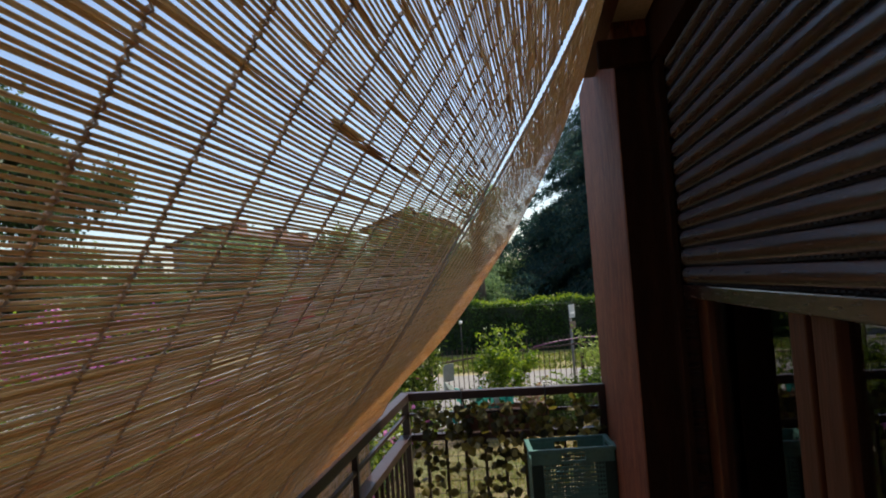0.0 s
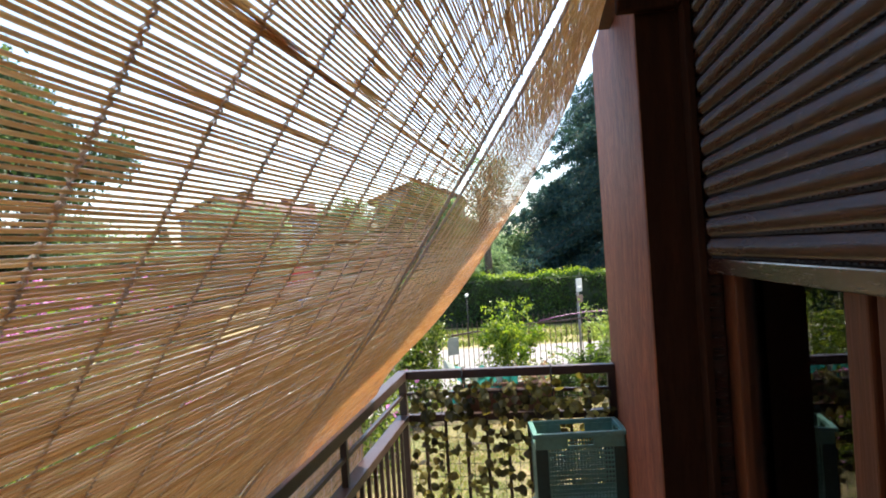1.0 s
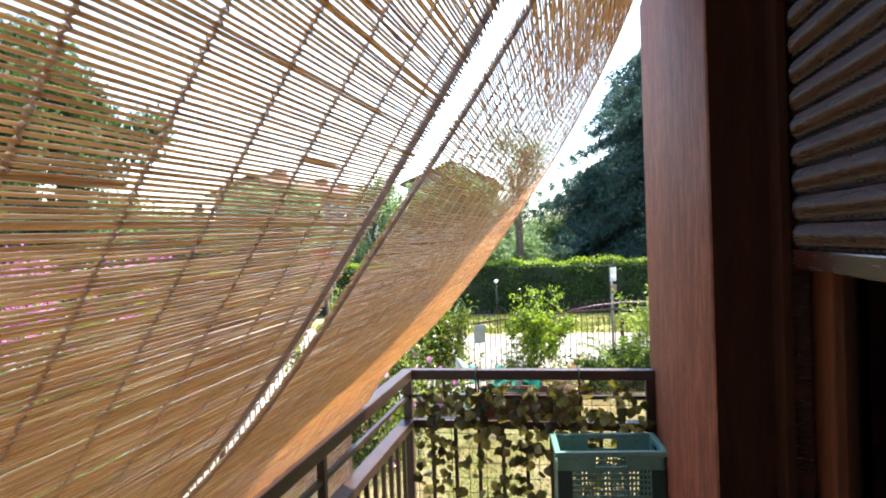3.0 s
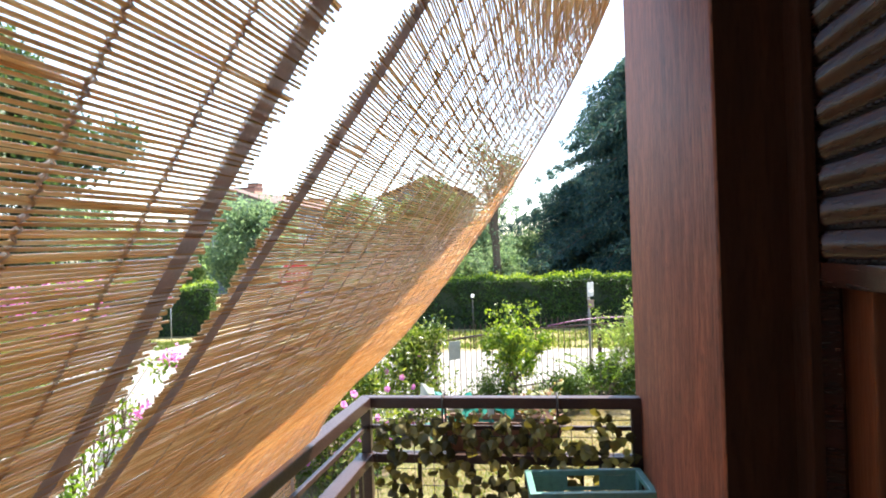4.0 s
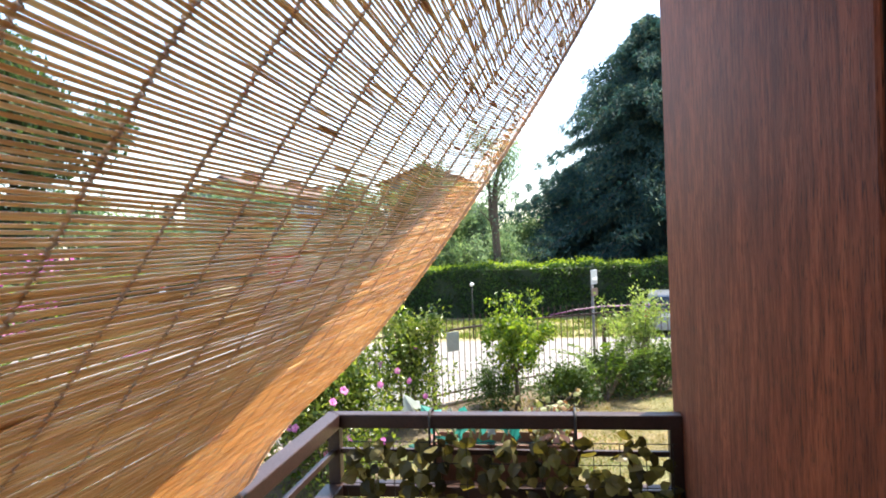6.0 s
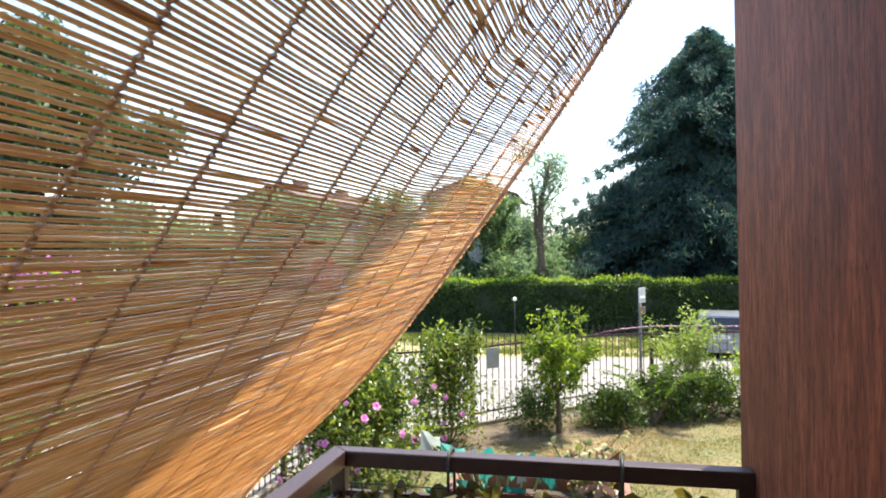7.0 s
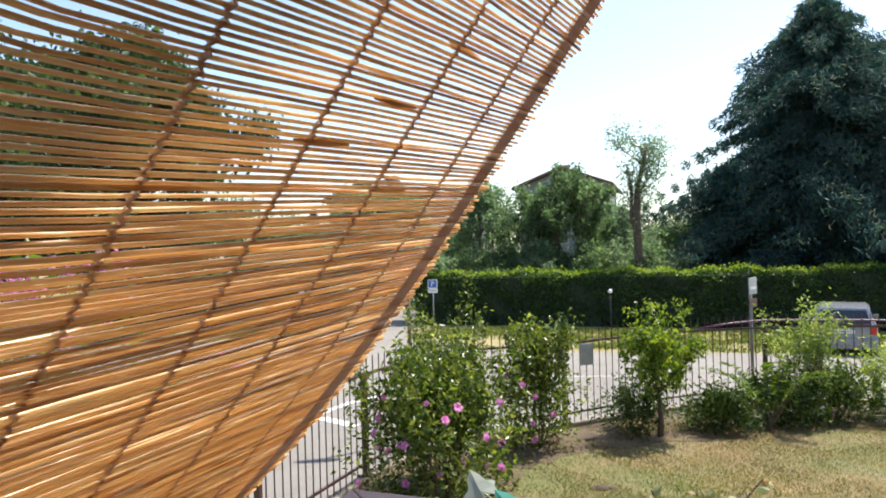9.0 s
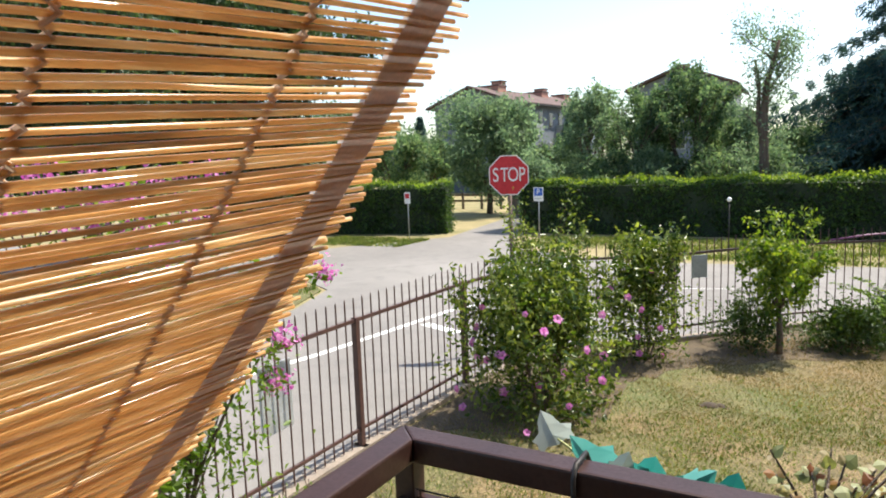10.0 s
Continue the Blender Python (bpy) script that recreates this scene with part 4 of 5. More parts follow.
def hedge(label, x0, y0, x1, y1, thick, z0, z1, count, seed):
    """A clipped hedge: a core coloured dark as inner shade, with a skin of small leaves."""
    nr = np.random.default_rng(seed)
    d = Vector((x1 - x0, y1 - y0, 0))
    m = Matrix.Translation((x0, y0, z0)) @ Matrix.Rotation(math.atan2(d.y, d.x), 4, "Z")
    top = thing("hedge", label, "hedge", (0, 0, 0))
    ln, h = d.length, z1 - z0
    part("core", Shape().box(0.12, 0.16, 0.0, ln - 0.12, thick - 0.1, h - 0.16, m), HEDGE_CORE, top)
    n1, n2, n3 = int(count * 0.62), int(count * 0.30), int(count * 0.08)
    front = np.stack([nr.uniform(0, ln, n1), nr.uniform(0.0, 0.16, n1), nr.uniform(0, 1, n1) * h], 1)
    crown = np.stack([nr.uniform(0, ln, n2), nr.uniform(0, thick, n2), h - nr.uniform(0.0, 0.14, n2)], 1)
    end = np.stack([nr.choice([0.05, ln - 0.05], n3) + nr.normal(0, 0.06, n3), nr.uniform(0, thick, n3), nr.uniform(0, h, n3)], 1)
    c = np.concatenate([front, crown, end])
    bump = 0.07 * np.sin(c[:, 0] * 2.1) + 0.05 * np.sin(c[:, 0] * 5.3 + c[:, 2] * 3) + 0.05 * np.sin(c[:, 2] * 6 + c[:, 0])
    c[:, 1] += bump * (c[:, 1] < 0.3)
    c[:, 2] += (0.06 * np.sin(c[:, 0] * 1.7) + 0.05 * np.sin(c[:, 0] * 4.7)) * (c[:, 2] / h) ** 3
    sprout = nr.random(len(c)) < 0.04
    c[:, 2] += sprout * (c[:, 2] > h - 0.2) * nr.uniform(0, 0.22, len(c))
    rot = np.array(m.to_3x3())
    c = c @ rot.T + np.array(m.translation)
    leaf_part("foliage", [strew(nr, c, 0.02, 0.115, 0.2, None, 0.55)], HEDGE, top)
    # Lighter leaves along the top paint the sunlight that falls there.
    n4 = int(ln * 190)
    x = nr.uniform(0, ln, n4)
    lit_top = np.stack([x, nr.uniform(-0.02, thick, n4), h + 0.03 + 0.06 * np.sin(x * 1.7) + 0.05 * np.sin(x * 4.7) + nr.uniform(-0.09, 0.07, n4) + nr.exponential(0.035, n4)], 1)
    leaf_part("new_growth", [strew(nr, lit_top @ rot.T + np.array(m.translation), 0.015, 0.10, 0.0, np.array([0, 0, 0.9]), 0.5)], LIT_HEDGE, top, "lighter leaves along the clipped top, sunlight put into their colour", "stuff")
    return top


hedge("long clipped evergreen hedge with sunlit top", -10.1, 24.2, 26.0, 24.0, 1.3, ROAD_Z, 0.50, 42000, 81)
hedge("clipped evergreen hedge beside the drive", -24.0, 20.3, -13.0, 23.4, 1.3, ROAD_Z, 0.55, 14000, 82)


def broad_tree(label, at, height, radius, trunk, count, leaf, mat, seed, base=0.25, narrow=1.0, trunk_r=0.16):
    rng, nr = random.Random(seed), np.random.default_rng(seed)
    top = thing("tree", label, "tree", at)
    wood, tips = Shape(), []
    wood.tube([(0, 0, -0.1), (0.05, 0, trunk * 0.5), (0, 0.05, trunk)], [trunk_r * 1.2, trunk_r, trunk_r * 0.85], 8)
    for k in range(7):
        a = k * 0.9 + rng.random()
        limb(rng, wood, Vector((0, 0.05, trunk * rng.uniform(0.75, 1))), (math.cos(a) * radius / height * 1.1, math.sin(a) * radius / height * 1.1, 0.9), (height - trunk) * 0.42, trunk_r * 0.5, 2, tips, 0.55, 0.2)
    part("trunk", wood, BARK, top, smooth=True)
    c = [np.array(tuple(t)) for t in tips if t.z < height]
    lumps = 46
    for k in range(lumps):
        a, h = rng.uniform(0, 6.28), rng.uniform(base, 1.0)
        w = math.sin(math.pi * min(max((h - base) / (1.02 - base), 0.03), 1) ** narrow) ** 0.6
        r = radius * w * rng.uniform(0.45, 1.0)
        q = np.array([math.cos(a) * r, math.sin(a) * r, h * height])
        c += [q + nr.normal(0, 1, 3) * radius * 0.12 for _ in range(7)]
    c = np.array(c)
    pick = c[nr.integers(0, len(c), count)] + nr.normal(0, 1, (count, 3)) * radius * 0.085
    leaf_part("crown", [strew(nr, pick, 0.05, leaf, 0.4)], mat, top)
    return top


def polar(az, dist, z=ROAD_Z):
    """A place seen at az degrees left of straight ahead from the balcony's end."""
    return (0.65 - dist * math.sin(radians(az)), -1.0 + dist * math.cos(radians(az)), z)


broad_tree("broad leafy maple behind the hedge", polar(25.7, 38), 6.3, 3.25, 1.6, 21000, 0.22, ROBINIA, 91)
broad_tree("leafy tree behind the hedge", polar(33.8, 40), 5.0, 2.5, 1.4, 12000, 0.22, BROAD, 92)
broad_tree("leafy tree at the end of the drive", polar(30.4, 52), 4.3, 2.2, 1.4, 7000, 0.34, BROAD, 93)
broad_tree("tall light-leaved tree behind the hedge", polar(17.0, 33), 6.3, 1.75, 1.8, 12000, 0.17, ROBINIA, 94, 0.2, 0.8)
broad_tree("slim tree behind the hedge", polar(20.4, 36), 3.9, 1.1, 1.5, 8500, 0.18, BROAD, 95, 0.2)
broad_tree("slim dark tree behind the hedge", polar(13.5, 31), 5.7, 1.2, 1.5, 9500, 0.15, BROAD, 96, 0.15)
broad_tree("dense bright green tree behind the hedge", polar(9.9, 31), 6.3, 1.5, 1.2, 22000, 0.15, BROAD, 97, 0.12, 1.15)
broad_tree("leafy tree behind the hedge", polar(6.6, 33), 4.9, 1.3, 1.4, 12000, 0.16, ROBINIA, 98, 0.15)
broad_tree("leafy tree behind the hedge", polar(1.6, 34), 4.1, 1.7, 1.2, 11000, 0.17, BROAD, 99, 0.12)
broad_tree("tall spreading roadside tree", polar(45.5, 30), 11.2, 4.6, 3.0, 60000, 0.33, BACKLIT, 100, 0.22, 1.0, 0.24)
broad_tree("tall leafy roadside tree", polar(57, 27), 10.0, 4.4, 3.0, 40000, 0.33, BACKLIT, 101, 0.22, 1.0, 0.24)
broad_tree("leafy tree along the road", polar(38.5, 46), 6.5, 3.2, 2.0, 8000, 0.32, BROAD, 102, 0.2)
for az, seed in ((8.6, 103), (5.2, 104), (3.0, 105), (12.5, 106), (16, 107), (22, 108)):
    broad_tree("low rounded shrub tree behind the hedge", polar(az, 28.5 + seed % 3), 3.1, 1.25, 0.7, 6500, 0.15, BROAD if seed % 2 else ROBINIA, seed, 0.1)


def sparse_tree(at, height, seed):
    """A crooked tree with a dark bare stem and thin foliage."""
    rng, nr = random.Random(seed), np.random.default_rng(seed)
    top = thing("tree", "tall thin tree with a crooked dark stem and sparse foliage", "tree", at)
    wood, tips = Shape(), []
    stem = [(0, 0, -0.1), (0.02, 0, height * 0.35), (-0.03, 0, height * 0.55), (0.05, 0, height * 0.72), (0.42, 0, height * 0.92)]
    wood.tube(stem, [0.19, 0.17, 0.15, 0.11, 0.05], 8)
    wood.tube([(0, 0, height * 0.42), (-0.22, 0.05, height * 0.56), (-0.2, 0.05, height * 0.72), (-0.36, 0, height * 0.84)], [0.11, 0.09, 0.06, 0.03], 7)
    for k in range(13):
        h = rng.uniform(0.42, 0.9)
        a = rng.uniform(0, 6.28)
        limb(rng, wood, Vector((np.interp(h, (0, 0.35, 0.55, 0.72, 0.92), (0, 0.02, -0.03, 0.05, 0.42)), 0, h * height)), (math.cos(a), math.sin(a) * 0.8, 0.75), 0.9, 0.035, 1, tips, 0.7, 0.2)
    part("trunk", wood, BARK, top, smooth=True)
    spread = []
    for _ in range(95):
        h, a = rng.uniform(0.26, 1.0), rng.uniform(0, 6.28)
        r = (1.35 - 0.75 * h) * math.sqrt(rng.random())
        spread.append((math.cos(a) * r + 0.35 * max(h - 0.6, 0), math.sin(a) * r, h * height))
    c = np.array([tuple(t) for t in tips] + spread)
    pick = c[nr.integers(0, len(c), 5200)] + nr.normal(0, 1, (5200, 3)) * np.array([0.2, 0.2, 0.26])
    leaf_part("crown", [strew(nr, pick, 0.03, 0.12, 0.5)], ROBINIA, top)


sparse_tree(polar(4.4, 27.5), 7.4, 111)


def conifer(label, at, height, radius, count, seed, shape=0.68):
    """A fir: whorls of drooping boughs of uneven reach, hung with small sprays."""
    rng, nr = random.Random(seed), np.random.default_rng(seed)
    top = thing("fir_tree", label, "tree", at)
    wood = Shape().tube([(0, 0, -0.2), (0, 0, height * 0.5), (0, 0, height * 0.98)], [0.42, 0.25, 0.03], 8)
    c, ups = [], []
    boughs = 380
    for k in range(boughs):
        h = (k + rng.random()) / boughs
        a = k * 2.4 + rng.uniform(-0.3, 0.3)
        reach = radius * ((1 - h) ** shape + 0.03) * rng.choice((0.6, 0.78, 0.9, 1.0, 1.18)) * (1 + 0.12 * math.sin(17 * h + seed))
        z0 = height * (0.04 + 0.95 * h)
        d = np.array([math.cos(a), math.sin(a), 0.0])
        side = np.array([-d[1], d[0], 0.0])
        pts = []
        for t in np.linspace(0.08, 1, 11):
            p = d * reach * t + np.array([0, 0, z0 - reach * 0.42 * t * t + 0.2 * reach * t])
            pts.append(p)
            n = max(int(count / boughs / 11 * (0.3 + 1.4 * (1 - h))), 3)
            off = nr.normal(0, 1, (n, 1)) * side * reach * 0.085 * (1.25 - 0.7 * t) + nr.normal(0, 1, (n, 3)) * np.array([0.09, 0.09, 0.07])
            hang = nr.random((n, 1)) ** 2
            c.append(p + off + np.array([0, 0, -0.38]) * hang)
            ups.append(d * 1.2 + np.array([0, 0, -0.5]) * (0.4 + 2.2 * hang))
        wood.tube([pts[0], pts[5], pts[10]], [0.05 * (1 - h) + 0.012, 0.03 * (1 - h) + 0.008, 0.006], 4, False)
    part("trunk", wood, BARK, top)
    leaf_part("needles", [strew(nr, np.concatenate(c), 0.04, 0.30, 0.35, np.concatenate(ups), 0.13)], FIR, top)


conifer("tall dense dark fir behind the hedge", polar(-9.0, 34), 13.8, 9.0, 270000, 121, 0.62)
conifer("dark fir beside the taller one", polar(-19.5, 33), 10.5, 7.0, 85000, 122)
conifer("smaller fir with yellowed boughs behind the hedge", polar(-2.2, 36), 6.8, 4.2, 48000, 123, 0.6)
# Fir added here so that it shades the right part of the hedge.
conifer("dark fir close behind the hedge", (9.2, 28.6, ROAD_Z), 11.0, 5.0, 70000, 127, 0.8)
conifer("dark fir far along the hedge", polar(-25, 38), 12.0, 5.0, 20000, 124)
conifer("small far dark fir by the apartment block", polar(31.3, 62), 7.0, 1.6, 5000, 125)
conifer("dark fir behind the trees", polar(19.0, 42), 5.2, 1.8, 6000, 126)

# ---- street furniture ----
def octagon(r, z0, z1):
    return Shape().prism([(r * math.cos(math.pi / 8 + k * math.pi / 4), r * math.sin(math.pi / 8 + k * math.pi / 4)) for k in range(8)], z0, z1)


def lettering(name, body, size, parent, mat, m):
    cu = bpy.data.curves.new(name, "FONT")
    cu.body, cu.size, cu.align_x, cu.align_y, cu.extrude = body, size, "CENTER", "CENTER", 0.001
    cu.materials.append(mat)
    ob = new(name, cu)
    ob.parent, ob.matrix_basis = parent, m
    return ob


sx, sy, _ = polar(24.0, 10.4)
stop = thing("stop_sign", "red octagonal STOP sign on a brown pole", "road sign", (sx, sy, ROAD_Z), kind="")
stop.rotation_euler = (0, 0, radians(20))
part("pole", Shape().tube([(0.03, 0.05, -0.05), (0.0, 0.05, 2.9)], 0.03, 10), RUST, stop, smooth=True)
face = Matrix.Translation((0, 0, 2.74)) @ Matrix.Rotation(radians(90), 4, "X")
for name, r, z0, z1, mat in (("border", 0.325, -0.012, 0.0, WHITE), ("plate", 0.308, 0.001, 0.004, RED)):
    s = octagon(r, z0, z1)
    s.v = [tuple(face @ Vector(p)) for p in s.v]
    part(name, s, mat, stop)
for k, ch in enumerate("STOP"):
    lettering("letter", ch, 0.27, stop, WHITE, face @ Matrix.Translation(((k - 1.5) * 0.132, 0, 0.0065)) @ Matrix.Diagonal((0.78, 1.12, 1, 1)))

px, py, _ = polar(21.6, 25.0)
park = thing("parking_sign", "small blue and white parking sign on a thin post", "road sign", (px, py, ROAD_Z))
part("pole", Shape().tube([(0, 0.03, -0.05), (0, 0.03, 1.9)], 0.025, 8), STEEL, park, smooth=True)
part("plate", Shape().box(-0.19, -0.01, 1.42, 0.19, 0.0, 1.92), WHITE, park)
part("blue_field", Shape().box(-0.16, -0.016, 1.62, 0.16, -0.011, 1.89), BLUE, park)
lettering("letter", "P", 0.27, park, WHITE, Matrix.Translation((0, -0.02, 1.755)) @ Matrix.Rotation(radians(90), 4, "X"))
part("text_bar", Shape().box(-0.13, -0.016, 1.5, 0.13, -0.011, 1.53), GREY, park)

hx, hy, _ = polar(32.6, 26.2)
hs = thing("notice_sign", "small red and white notice sign before the hedge", "road sign", (hx, hy, ROAD_Z))
part("pole", Shape().tube([(0, 0.03, -0.05), (0, 0.03, 1.8)], 0.02, 8), STEEL, hs, smooth=True)
part("plate", Shape().box(-0.13, -0.01, 1.42, 0.13, 0.0, 1.85), WHITE, hs)
part("red_field", Shape().box(-0.1, -0.016, 1.62, 0.1, -0.011, 1.8), RED, hs)

side = thing("road_sign", "road sign plates seen edge-on on a grey post", "road sign", (1.6, 12.55, ROAD_Z))
side.rotation_euler = (0, 0, radians(62))
part("pole", Shape().tube([(0, 0, -0.05), (0, 0, 2.33)], 0.03, 10), POST, side, smooth=True)
part("plate", Shape().box(-0.15, -0.055, 2.03, 0.15, -0.04, 2.34), GREY, side, bevel=0.003)
part("lower_plate", Shape().box(-0.15, -0.055, 1.78, 0.15, -0.04, 1.95), RUST, side, "small yellowish plate under the sign", bevel=0.003)
part("text_bar", Shape().box(-0.12, -0.062, 2.12, 0.12, -0.056, 2.17), WHITE, side)

lamp = thing("lamp_post", "thin dark post with a small white globe", "lamp post", (-1.66, 18.56, ROAD_Z))
part("pole", Shape().tube([(0, 0, -0.05), (0, 0, 1.66)], 0.016, 8), WIRE, lamp, smooth=True)
part("globe", Shape().ball((0, 0, 1.70), 0.062, 8, 12), WHITE, lamp, smooth=True)

bx, by, _ = polar(22.9, 36)
bins = thing("waste_bin", "brown lidded waste container by the drive", "waste bin", (bx, by, ROAD_Z))
part("body", Shape().prism([(-0.6, -0.4), (0.6, -0.4), (0.6, 0.4), (-0.6, 0.4)], 0.1, 1.0), BIN, bins, bevel=0.03)
part("lid", Shape().prism([(-0.64, -0.44), (0.64, -0.44), (0.64, 0.44), (-0.64, 0.44)], 1.0, 1.12), BIN, bins, bevel=0.03)
for wx in (-0.5, 0.5):
    for wy in (-0.3, 0.3):
        part("wheel", Shape().tube([(wx - 0.03, wy, 0.08), (wx + 0.03, wy, 0.08)], 0.08, 10), RUBBER, bins)
gx, gy, _ = polar(27.2, 42)
gate = thing("wooden_gate", "low wooden barrier across the drive", "gate", (gx, gy, ROAD_Z))
for x in (-1.9, -0.6, 0.7, 2.0):
    part("post", Shape().box(x - 0.07, -0.05, -0.05, x + 0.07, 0.05, 1.0), BIN, gate)
for z in (0.45, 0.8):
    part("board", Shape().box(-2.1, -0.09, z, 2.2, -0.05, z + 0.13), BIN, gate)


def car(at, turn):
    """A small estate car seen from behind."""
    top = thing("car", "parked silver hatchback seen from behind", "car", at)
    top.rotation_euler, top.scale = (0, 0, turn), (0.92, 0.92, 0.89)
    w = 0.83
    lower = [(-w, 0.32), (-w - 0.01, 0.6), (-w + 0.03, 0.86), (w - 0.03, 0.86), (w + 0.01, 0.6), (w, 0.32), (w - 0.08, 0.2), (-w + 0.08, 0.2)]
    s = Shape()
    s.grid([[(x * sc, y, z) for x, z in (*lower, lower[0])] for y, sc in ((-1.92, 0.93), (-1.86, 0.985), (-1.2, 1.0), (1.3, 1.0), (1.85, 0.93))])
    s.f += [tuple(range(8)), tuple(9 * 4 + k for k in reversed(range(8)))]
    part("body", s, CARPAINT, top, smooth=False)
    cab = Shape()
    ring = lambda y, wb, wt, zt: [(-wb, y, 0.85), (-wt, y, zt - 0.05), (-wt + 0.08, y, zt), (wt - 0.08, y, zt), (wt, y, zt - 0.05), (wb, y, 0.85)]
    cab.grid([ring(-1.84, 0.78, 0.70, 0.9), ring(-1.60, 0.78, 0.64, 1.33), ring(-0.9, 0.78, 0.66, 1.40), ring(0.1, 0.78, 0.66, 1.38), ring(0.85, 0.78, 0.70, 0.9)])
    part("cabin", cab, CARPAINT, top)
    glass = Shape()
    glass.grid([[(-0.64, -1.868, 0.93), (0.64, -1.868, 0.93)], [(-0.55, -1.665, 1.285), (0.55, -1.665, 1.285)]])
    part("rear_window", glass, CARGLASS, top)
    for sg in (-1, 1):
        g = Shape().grid([[(sg * 0.787, -1.5, 0.9), (sg * 0.787, 0.6, 0.9)], [(sg * 0.675, -1.35, 1.27), (sg * 0.675, 0.1, 1.27)]])
        part("side_window", g, CARGLASS, top)
        part("tail_lamp", Shape().box(sg * 0.70 - 0.085, -1.93, 0.62, sg * 0.70 + 0.085, -1.87, 0.88), LAMPRED, top, bevel=0.01)
        for y in (-1.25, 1.2):
            wh = part("wheel", Shape().tube([(sg * 0.62, y, 0.3), (sg * 0.8, y, 0.3)], 0.3, 18), RUBBER, top, "black tyre")
            part("rim", Shape().tube([(sg * 0.8, y, 0.3), (sg * 0.81, y, 0.3)], 0.19, 14), STEEL, wh)
        part("mirror", Shape().box(sg * 0.86 - 0.08, 0.45, 0.86, sg * 0.86 + 0.08, 0.52, 0.98), CARPAINT, top, bevel=0.01)
    part("bumper", Shape().box(-0.8, -1.98, 0.3, 0.8, -1.86, 0.5), CARPAINT, top, bevel=0.02)
    part("number_plate", Shape().box(-0.26, -1.945, 0.64, 0.26, -1.93, 0.75), WHITE, top)
    part("text_bar", Shape().box(-0.2, -1.95, 0.675, 0.2, -1.946, 0.715), GREY, top)


car((4.45, 20.3, ROAD_Z + 0.02), radians(-9.5))


def apartment(label, at, turn, width, length, eave, ridge, storeys, chimneys=(), bays=3):
    """A gabled block: its gable end faces local -y, its long fronts run along y."""
    top = thing("apartment_building", label, "apartment building", at)
    top.rotation_euler = (0, 0, turn)
    w, ln, o = width, length, 0.6
    body = Shape()
    ends = [[(0, y, -0.2), (w, y, -0.2), (w, y, eave), (w / 2, y, ridge - 0.12), (0, y, eave)] for y in (0, ln)]
    body.v += ends[0] + ends[1]
    body.f += [(0, 1, 2, 3, 4), (9, 8, 7, 6, 5)] + [(k, 5 + k, 5 + (k + 1) % 5, (k + 1) % 5) for k in range(5)]
    part("wall", body, FACADE, top)
    slope = (ridge - eave) / (w / 2)
    roof = None
    for x0, x1 in ((-o, w / 2), (w + o, w / 2)):
        pane = Shape()
        low, high = eave - o * slope, ridge
        pane.v += [(x, y, z + t) for t in (0, 0.2) for x, y, z in ((x0, -o, low), (x0, ln + o, low), (x1, ln + o, high), (x1, -o, high))]
        pane.f += [(0, 1, 2, 3), (7, 6, 5, 4), (0, 4, 5, 1), (1, 5, 6, 2), (2, 6, 7, 3), (3, 7, 4, 0)]
        roof = part("roof", pane, ROOF, top, "shallow tiled roof slope")
        part("gutter", Shape().box(x0 - 0.09, -o, low - 0.02, x0 + 0.09, ln + o, low + 0.13), RUBBER, top)
    for cy, cw, cd, ch in chimneys:
        part("chimney", Shape().box(w / 2 - cw / 2, cy, eave, w / 2 + cw / 2, cy + cd, ridge + ch), BRICK, roof)
        part("chimney_cap", Shape().box(w / 2 - cw / 2 - 0.08, cy - 0.08, ridge + ch, w / 2 + cw / 2 + 0.08, cy + cd + 0.08, ridge + ch + 0.12), ROOF, roof)
    for s in range(storeys):
        z = eave - 2.2 - s * 2.9
        for k in range(int(ln / 2.2)):
            y = 1.3 + k * 2.2
            wd = part("window", Shape().box(w + 0.01, y - 0.45, z, w + 0.06, y + 0.45, z + 1.5), BALCONY if k % 2 else DARKGLASS, top, "tall window or pale shutter")
            part("pane", Shape().box(w + 0.061, y - 0.36, z + 0.1, w + 0.09, y + 0.36, z + 1.4), DARKGLASS, wd)
            if k % 3 == 1:
                part("balcony", Shape().box(w + 0.01, y - 1.0, z - 0.7, w + 0.9, y + 1.0, z + 0.3), BALCONY, top)
        for k in range(bays if s else 0):
            x = w * (k + 0.5) / bays
            wd = part("window", Shape().box(x - 0.45, -0.06, z, x + 0.45, -0.01, z + 1.4), BALCONY, top, "pale window surround")
            part("pane", Shape().box(x - 0.36, -0.10, z + 0.1, x + 0.36, -0.061, z + 1.3), DARKGLASS, wd)
    return top


ax, ay, _ = polar(30.0, 65.6)
apartment("grey three-storey apartment block with brick chimneys", (ax, ay, ROAD_Z), radians(-5), 8.2, 21, 8.05, 9.5, 3, ((3.0, 2.2, 1.6, 0.35), (4.6, 1.1, 0.9, 0.9), (12.2, 2.2, 1.6, 0.3), (13.8, 1.1, 0.9, 0.75), (18.5, 1.6, 1.6, 0.4)))
ax, ay, _ = polar(13.9, 60)
apartment("grey apartment house with a shallow gabled roof", (ax, ay, ROAD_Z), radians(2), 7.4, 12, 8.35, 9.75, 3, ((1.5, 0.8, 0.8, 0.35),))
ax, ay, _ = polar(34.6, 88)
apartment("low far house with a tiled roof", (ax, ay, ROAD_Z), radians(34), 9, 12, 4.6, 6.0, 1)


